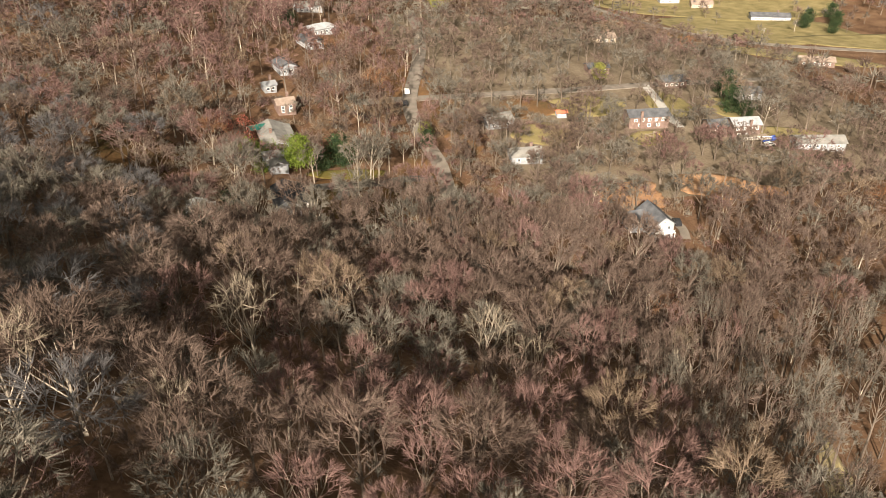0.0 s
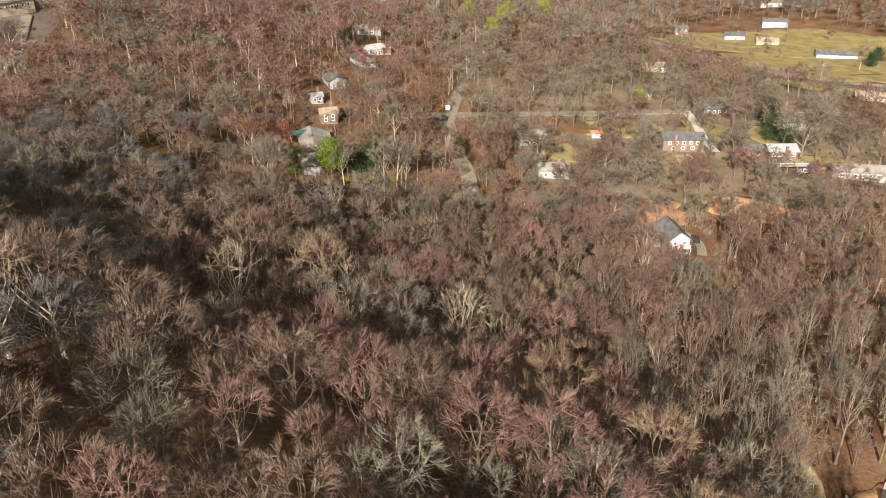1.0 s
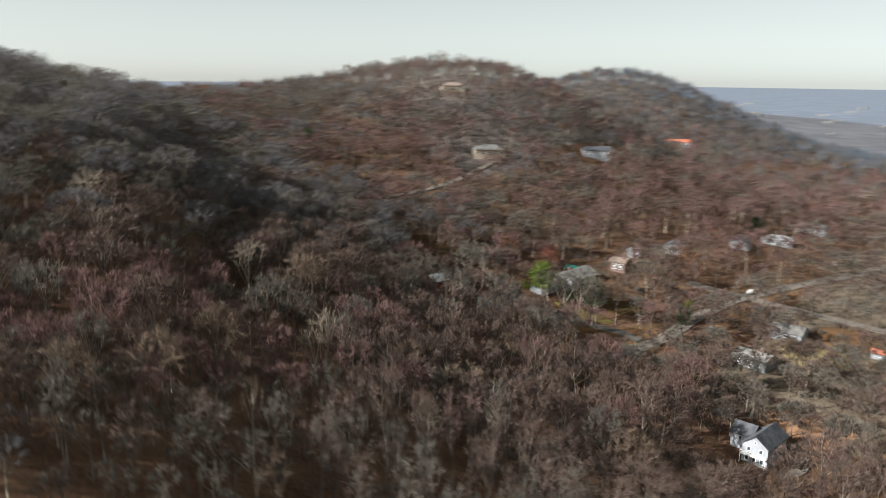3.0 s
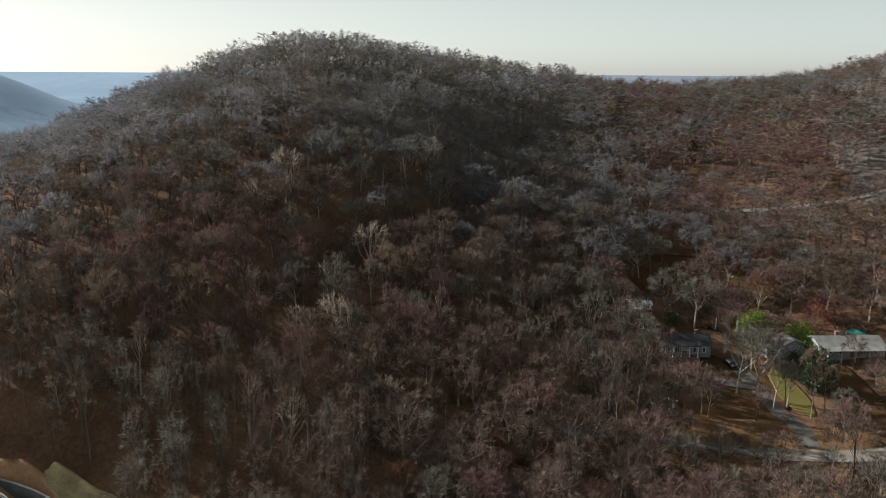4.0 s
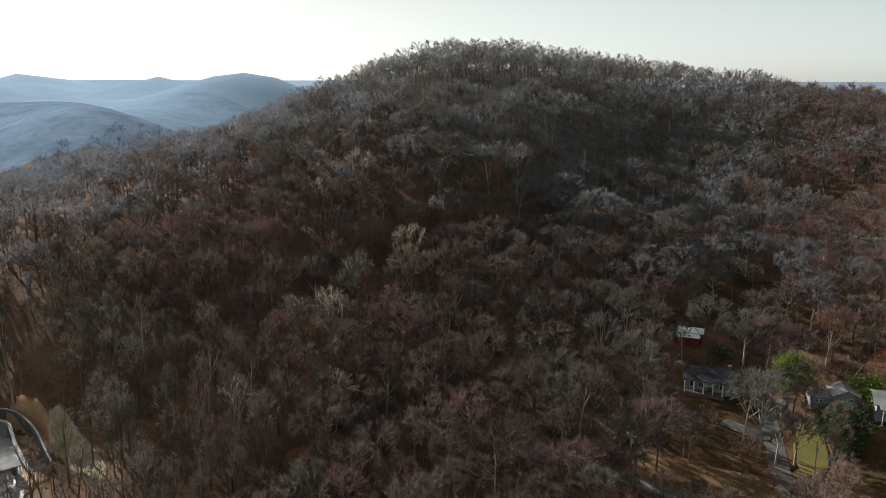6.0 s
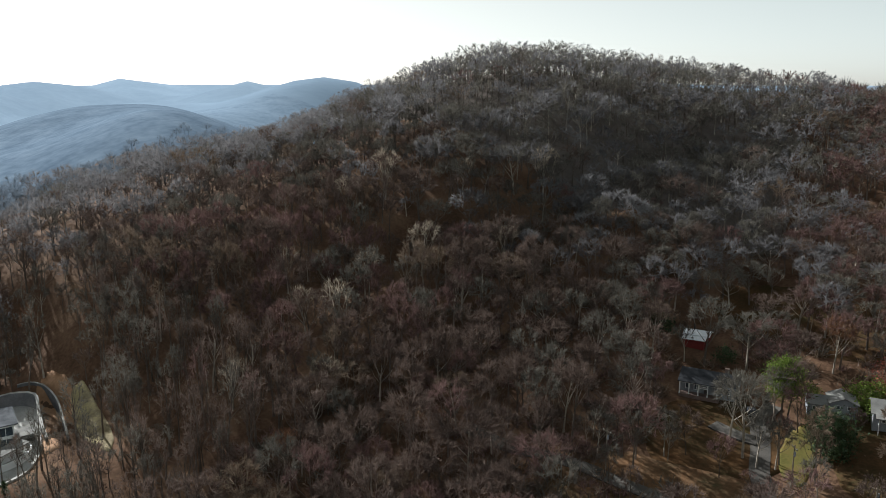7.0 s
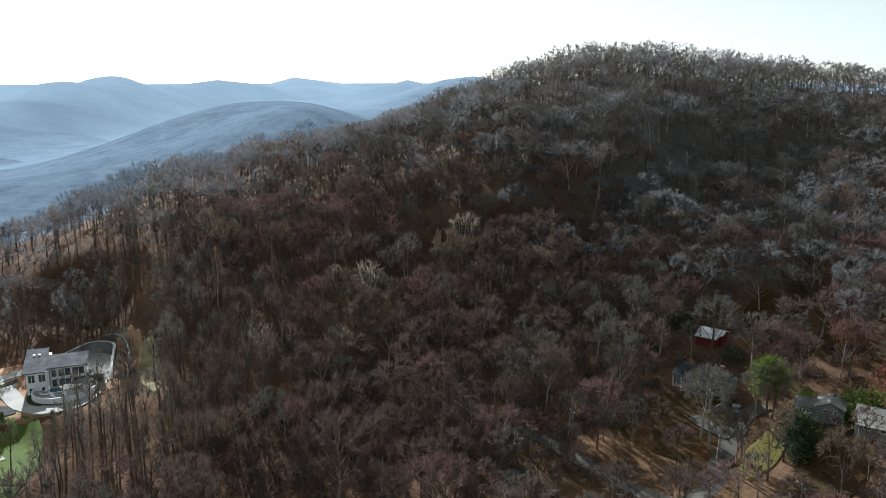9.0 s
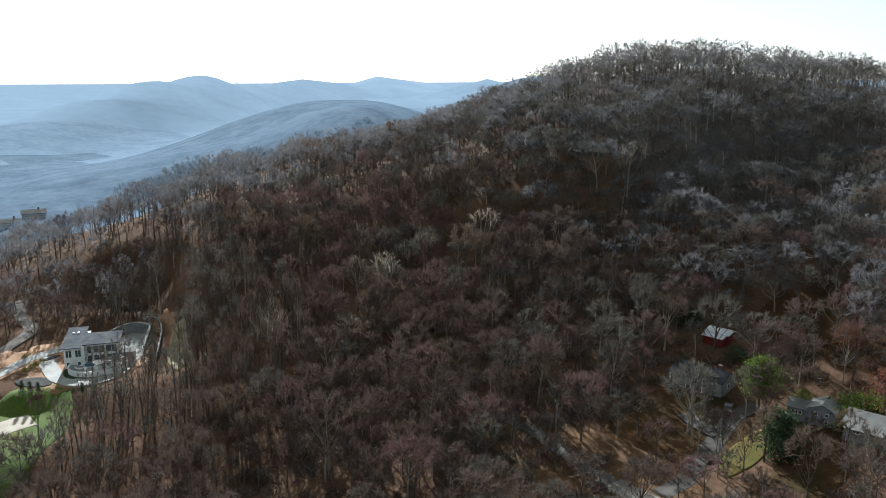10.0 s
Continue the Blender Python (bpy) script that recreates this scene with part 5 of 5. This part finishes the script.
def ring_wall(name, cx, cy, rx, ry, a0, a1, z0, z1, thick, mat, label, category, top=None, kind="structure"):
    """A curved wall along part of an ellipse, standing from z0 up to z1 (or a height that swings up to top in the middle)."""
    n = 36
    a = np.radians(np.linspace(a0, a1, n))
    hi = np.full(n, z1) if top is None else z1 + (top - z1) * np.sin(np.linspace(0, np.pi, n)) ** 0.7
    v = []
    for r in (0, thick):
        for zz in (np.full(n, z0), hi):
            v.append(np.stack([cx + (rx + r) * np.cos(a), cy + (ry + r) * np.sin(a), zz], 1))
    v = np.concatenate(v)
    i = np.arange(n - 1)
    f = [np.stack([i, i + 1, i + 1 + n, i + n], 1), np.stack([i + 2 * n, i + 3 * n, i + 3 * n + 1, i + 2 * n + 1], 1), np.stack([i + n, i + n + 1, i + 3 * n + 1, i + 3 * n], 1)]
    f.append(np.array([[0, n, 3 * n, 2 * n], [n - 1, 3 * n - 1, 4 * n - 1, 2 * n - 1]]))
    return tagged(new(name, mesh_from(name, v, np.concatenate(f), [mat])), label, category, kind=kind)


def disc(name, cx, cy, rx, ry, z, mat, label, category, hole=0.0, a0=0, a1=360, turn=0.0, thick=0.35, kind="structure"):
    n = 48
    a = np.radians(np.linspace(a0, a1, n))
    c, s = math.cos(radians(turn)), math.sin(radians(turn))
    rows_ = []
    for f, zz in ((max(hole, 0.02), z), (1.0, z), (1.0, z - thick)):
        u, w = rx * f * np.cos(a), ry * f * np.sin(a)
        rows_.append(np.stack([cx + u * c - w * s, cy + u * s + w * c, np.full(n, zz)], 1))
    v = np.concatenate(rows_)
    i = np.arange(n - 1)
    f = np.concatenate([np.stack([i, i + n, i + n + 1, i + 1], 1), np.stack([i + n, i + 2 * n, i + 2 * n + 1, i + n + 1], 1)])
    return tagged(new(name, mesh_from(name, v, f, [mat])), label, category, kind=kind)


def line_wall(points, base, thick, mat, label, cap=True):
    """A retaining wall along plan points (x, y, top), with a pale coping."""
    p = spline(points, 1.5)
    d = np.gradient(p[:, :2], axis=0)
    side = np.stack([-d[:, 1], d[:, 0]], 1) / np.linalg.norm(d, axis=1)[:, None] * thick / 2
    ob = tagged(new("retaining_wall"), label, "wall", kind="structure")

    def run(name, lo, hi, wide, m):
        n = len(p)
        v = np.concatenate([np.column_stack([p[:, :2] + s * side * wide, zz]) for s, zz in ((-1, lo), (-1, hi), (1, hi), (1, lo))])
        i = np.arange(n - 1)
        f = [np.stack([a * n + i, a * n + i + 1, b * n + i + 1, b * n + i], 1) for a, b in ((0, 1), (1, 2), (2, 3), (3, 0))]
        f.append(np.array([[0, n, 2 * n, 3 * n], [4 * n - 1, 3 * n - 1, 2 * n - 1, n - 1]]))
        o = new(name, mesh_from(name, v, np.concatenate(f), [m]))
        o.parent = ob
        return o
    run("wall_face", np.full(len(p), base), p[:, 2], 1.0, mat)
    run("coping", p[:, 2] + 0.004, p[:, 2] + 0.16, 1.35, M["concrete"])
    return ob


strip("driveway", [(113, 127), (115.5, 131.5), (116.4, 138), (116.8, 146), (114, 152.6), (108.3, 154.6), (102, 150.6), (96.6, 143.5), (92.5, 137)], 4.4, M["concrete"], "pale concrete ring drive round the villa's pool terrace", "driveway", 0.36)
disc("planting_bed", 106.3, 145.4, 9.0, 8.2, 41.3, M["needle"], "dark hedge strip inside the ring drive", "bed", 0.84, thick=1.0)
ring_wall("terrace_wall", 106.3, 145.2, 7.4, 6.7, -40, 200, 40.6, 42.75, 0.35, M["villa_wall"], "curved white wall of the raised pool terrace", "wall")
disc("terrace", 106.3, 145.2, 7.4, 6.7, 42.2, M["concrete"], "pale paved pool terrace before the villa", "terrace", 0.0, thick=1.4)
line_wall([(97, 119.5, 42.0), (93, 119.8, 43.2), (89, 121.4, 44.6), (86.2, 124, 45.0), (84.8, 127.8, 44.9), (86.2, 131, 44.2), (89, 135.5, 43.3), (92.3, 141.5, 42.8), (95, 147, 42.1)], 39.5, 0.5, M["retaining"], "tall curved grey retaining wall behind the forecourt")
OUTER = [(82.6, 117.6, 44.4), (81.2, 120.6, 45.2), (80.9, 125, 45.4), (82, 130, 45.1), (84.6, 136.5, 44.6), (88.4, 143.5, 43.4), (92, 150, 42.3)]
line_wall(OUTER, 39.0, 0.3, M["retaining"], "outer grey block retaining wall with a pale coping")
disc("forecourt", 92.2, 131.5, 10.2, 5.6, 41.5, M["concrete"], "pale concrete forecourt beside the villa", "forecourt", turn=64, thick=1.2)
pool = tagged(new("swimming_pool"), "small rectangular blue swimming pool on the terrace", "pool")
pool.matrix_basis = pose(106.6 * K, 145.2 * K, 42.22 * K, 0, 0, VT)
part("pool_rim", box_bm((-3.4, 3.4, -1.7, -1.45, 0, 0.16), (-3.4, 3.4, 1.45, 1.7, 0, 0.16), (-3.4, -3.15, -1.45, 1.45, 0, 0.16), (3.15, 3.4, -1.45, 1.45, 0, 0.16)), M["trim"], pool, "white pool rim")
part("water", box_bm((-3.15, 3.15, -1.45, 1.45, 0.0, 0.1)), M["pool"], pool, "still blue water")
pav = thing("pool_pavilion", "long low white pavilion with grey flat roof beside the pool", "pavilion", 104.9, 149.2, 42.22, 190)
part("wall", box_bm((-3.6, 3.6, -0.9, 0.9, 0, 1.9)), M["villa_wall"], pav)
bm = bmesh.new()
add_prism(bm, [(-1.5, 1.92), (1.5, 2.2), (1.5, 2.4), (-1.5, 2.12)], "x", -4.1, 4.1)
part("roof", bm, M["grey_roof"], pav, "weathered grey roof")
for k in range(4):
    window(pav, 1.2, 1.1, -2.6 + 1.75 * k, 0.9, 0.5, 180)
for x, y, s in ((110.5, 148, 0.5), (111.5, 145.8, 0.5), (109.8, 143.4, 0.45)):
    chair = thing("sun_lounger", "white sun lounger on the pool terrace", "lounger", x, y, 42.22, x * 70, "poolside loungers")
    part("seat", box_bm((-0.35, 0.35, -0.9, 0.5, 0.25, 0.4)), M["trim"], chair)
    bm = bmesh.new()
    add_prism(bm, [(0.5, 0.3), (1.15, 0.75), (1.1, 0.88), (0.5, 0.42)], "x", -0.35, 0.35)
    part("backrest", bm, M["trim"], chair)
    for u_, w_ in ((-0.3, -0.8), (0.3, -0.8), (-0.3, 0.4), (0.3, 0.4)):
        part("leg", box_bm((u_ - 0.04, u_ + 0.04, w_ - 0.04, w_ + 0.04, 0, 0.25)), M["retaining"], chair)
for x, y, s in ((123.5, 151.5, 0.9), (125, 150, 0.9), (126.5, 148.6, 0.95), (115, 158.5, 0.9), (112.5, 159.5, 0.8)):
    leafy("cypress", "conifer", "needle", x, y, 0.22 * s, "small dark cypress on bare clay", "shrub", x * 20)
for x, y in ((122, 134), (120, 133), (118.5, 131.5), (116.5, 130), (119, 123)):
    leafy("young_shrub", "bush", "olive", x, y, 0.32, "young shrub planted in bare clay", "shrub", x * 20)
blot("planting_bed", 113.6, 128.6, 2.6, 1.1, 20, M["water"], "small dark planted island in the drive", "bed", 0.5, 78, 0.06)
blot("basin", 122.3, 143.8, 5.6, 3.2, 120, M["water"], "dark gravel retention basin in orange clay", "basin", 0.3, 77, 0.08)
house("dark brown house corner with steep roof on green lawn", 141.5, 163.5, 160, 11, 9, 4.5, "door", "slate", pitch=0.6, windows=[("F", -2, 1.0, 1.4, 1.4), ("L", 0, 1.0, 1.4, 1.4)], name="house", group="")
strip("driveway", [(127.5, 159.5), (131, 159.5), (135, 160.2), (140, 161)], 8.0, M["tan_concrete"], "pale tan concrete drive on the green lawn", "driveway", 0.3)


# ---- vehicles, poles and yard things ----
def vehicle(label, x, y, turn, mat, name="car"):
    ob = thing(name, label, "car", x, y, None, turn)
    ob.location.z += 0.32 * K
    bm = bmesh.new()
    add_prism(bm, [(-2.25, 0.3), (2.25, 0.3), (2.3, 0.75), (1.3, 0.92), (0.75, 1.42), (-1.2, 1.46), (-1.95, 1.0), (-2.28, 0.92)], "y", -0.88, 0.88)
    bmesh.ops.bevel(bm, geom=bm.edges[:], offset=0.07, segments=2, affect="EDGES")
    part("body", bm, M[mat], ob)
    for s in (-1, 1):
        bm = bmesh.new()
        add_prism(bm, [(-1.5, 0.98), (1.0, 0.98), (0.65, 1.36), (-1.1, 1.38)], "y", s * 0.885, s * 0.90)
        part("side_window", bm, M["glass"], ob)
        for u in (-1.4, 1.4):
            bm = bmesh.new()
            add_post(bm, 0, 0, -0.11, 0.11, 0.34, 14)
            bmesh.ops.rotate(bm, verts=bm.verts, matrix=Matrix.Rotation(radians(90), 3, "X"))
            bmesh.ops.translate(bm, verts=bm.verts, vec=(u, s * 0.82, 0.34))
            part("wheel", bm, M["rubber"], ob)
    return ob


vehicle("black car parked beside the white gabled house", 113.5, 253, 75, "black_paint")
vehicle("dark car parked at the columned house", 14, 281, 20, "black_paint")
vehicle("white car parked behind a brick house", 170, 292.5, 10, "white_paint")
vehicle("white car parked on the street", 57, 351, 80, "white_paint")
vehicle("dark car parked on the street", 54, 341, 85, "black_paint")


def utility_pole(x, y, turn, tall=9.0, label="grey timber utility pole with crossarm"):
    ob = thing("utility_pole", label, "pole", x, y, None, turn, "utility poles")
    bm = bmesh.new()
    add_post(bm, 0, 0, -0.8, tall, 0.17, 8, 0.12)
    part("post", bm, M["pole_wood"], ob)
    part("crossarm", box_bm((-1.2, 1.2, -0.07, 0.07, tall - 0.7, tall - 0.52)), M["pole_wood"], ob)
    for u in (-1.0, 0.0, 1.0):
        bm = bmesh.new()
        add_post(bm, u, 0, tall - 0.52, tall - 0.3, 0.07, 6, 0.04)
        part("insulator", bm, M["trim"], ob)
    bm = bmesh.new()
    add_post(bm, 0.32, 0, tall - 2.2, tall - 1.3, 0.2, 8)
    part("transformer", bm, M["grey_wall"], ob, "grey transformer drum")
    return ob


utility_pole(38.5, 292, 30)
utility_pole(49.5, 306, 80)
utility_pole(47, 258, 60)
utility_pole(62, 372, 80)
utility_pole(262, 430, 20)
swing = thing("play_set", "yellow and dark timber play set on a lawn", "play set", 131.5, 303.5, None, 20)
for u in (-2, 2):
    part("frame", box_bm((u - 0.08, u + 0.08, -1.2, -1.04, -0.3, 2.4), (u - 0.08, u + 0.08, 1.04, 1.2, -0.3, 2.4), (u - 0.08, u + 0.08, -1.2, 1.2, 2.4, 2.55)), M["pole_wood"], swing)
part("beam", box_bm((-2.2, 2.2, -0.09, 0.09, 2.56, 2.72)), M["pole_wood"], swing)
bm = bmesh.new()
add_prism(bm, [(2.2, 2.2), (5.0, 0.1), (5.0, 0.3), (2.2, 2.45)], "y", -0.45, 0.45)
part("slide", bm, M["yellow_paint"], swing, "bright yellow slide")
tarp = thing("covered_boat", "boat under a blue tarpaulin on a trailer", "boat", 172.5, 296, None, 15)
bm = bmesh.new()
add_prism(bm, [(-1.0, 0.4), (1.0, 0.4), (1.2, 1.2), (0, 1.9), (-1.2, 1.2)], "x", -2.8, 2.4)
part("hull", bm, M["blue_paint"], tarp)
part("trailer", box_bm((-2.4, 3.4, -0.1, 0.1, 0.2, 0.38), (-0.1, 0.1, -1.1, 1.1, -0.1, 0.3)), M["rubber"], tarp)
tarp = thing("garden_canopy", "dark green fabric canopy on posts", "canopy", 2, 319, None, 10)
bm = bmesh.new()
add_prism(bm, [(-2.2, 2.1), (0, 2.9), (2.2, 2.1), (2.2, 2.25), (0, 3.05), (-2.2, 2.25)], "x", -3, 3)
part("canopy", bm, M["green_paint"], tarp)
for u in (-2.9, 2.9):
    for w in (-2.1, 2.1):
        part("post", box_bm((u - 0.06, u + 0.06, w - 0.06, w + 0.06, -0.6, 2.15)), M["trim"], tarp)

# ---- pale warehouses on the far plain ----
rng = np.random.default_rng(21)
for k in range(70):
    a, r = radians(rng.uniform(60, 120)), 1250 * math.exp(rng.uniform(0, 1.5))
    x, y = 40 + r * math.cos(a), 250 + r * math.sin(a)
    s = r / 1500
    ob = thing("warehouse", "pale flat-roofed warehouse far across the plain", "warehouse", x, y, None, rng.uniform(-30, 30), "far warehouses")
    w, d = rng.uniform(2, 7) * s * (2.6 if k % 9 == 0 else 1), rng.uniform(2, 3.6) * s
    part("wall", box_bm((-w, w, -d, d, -6, 3.2 * s)), M["grey_roof"], ob)
    part("roof", box_bm((-w - 0.5, w + 0.5, -d - 0.5, d + 0.5, 3.2 * s, 3.5 * s)), M["grey_roof"] if k % 4 else M["tin"], ob)
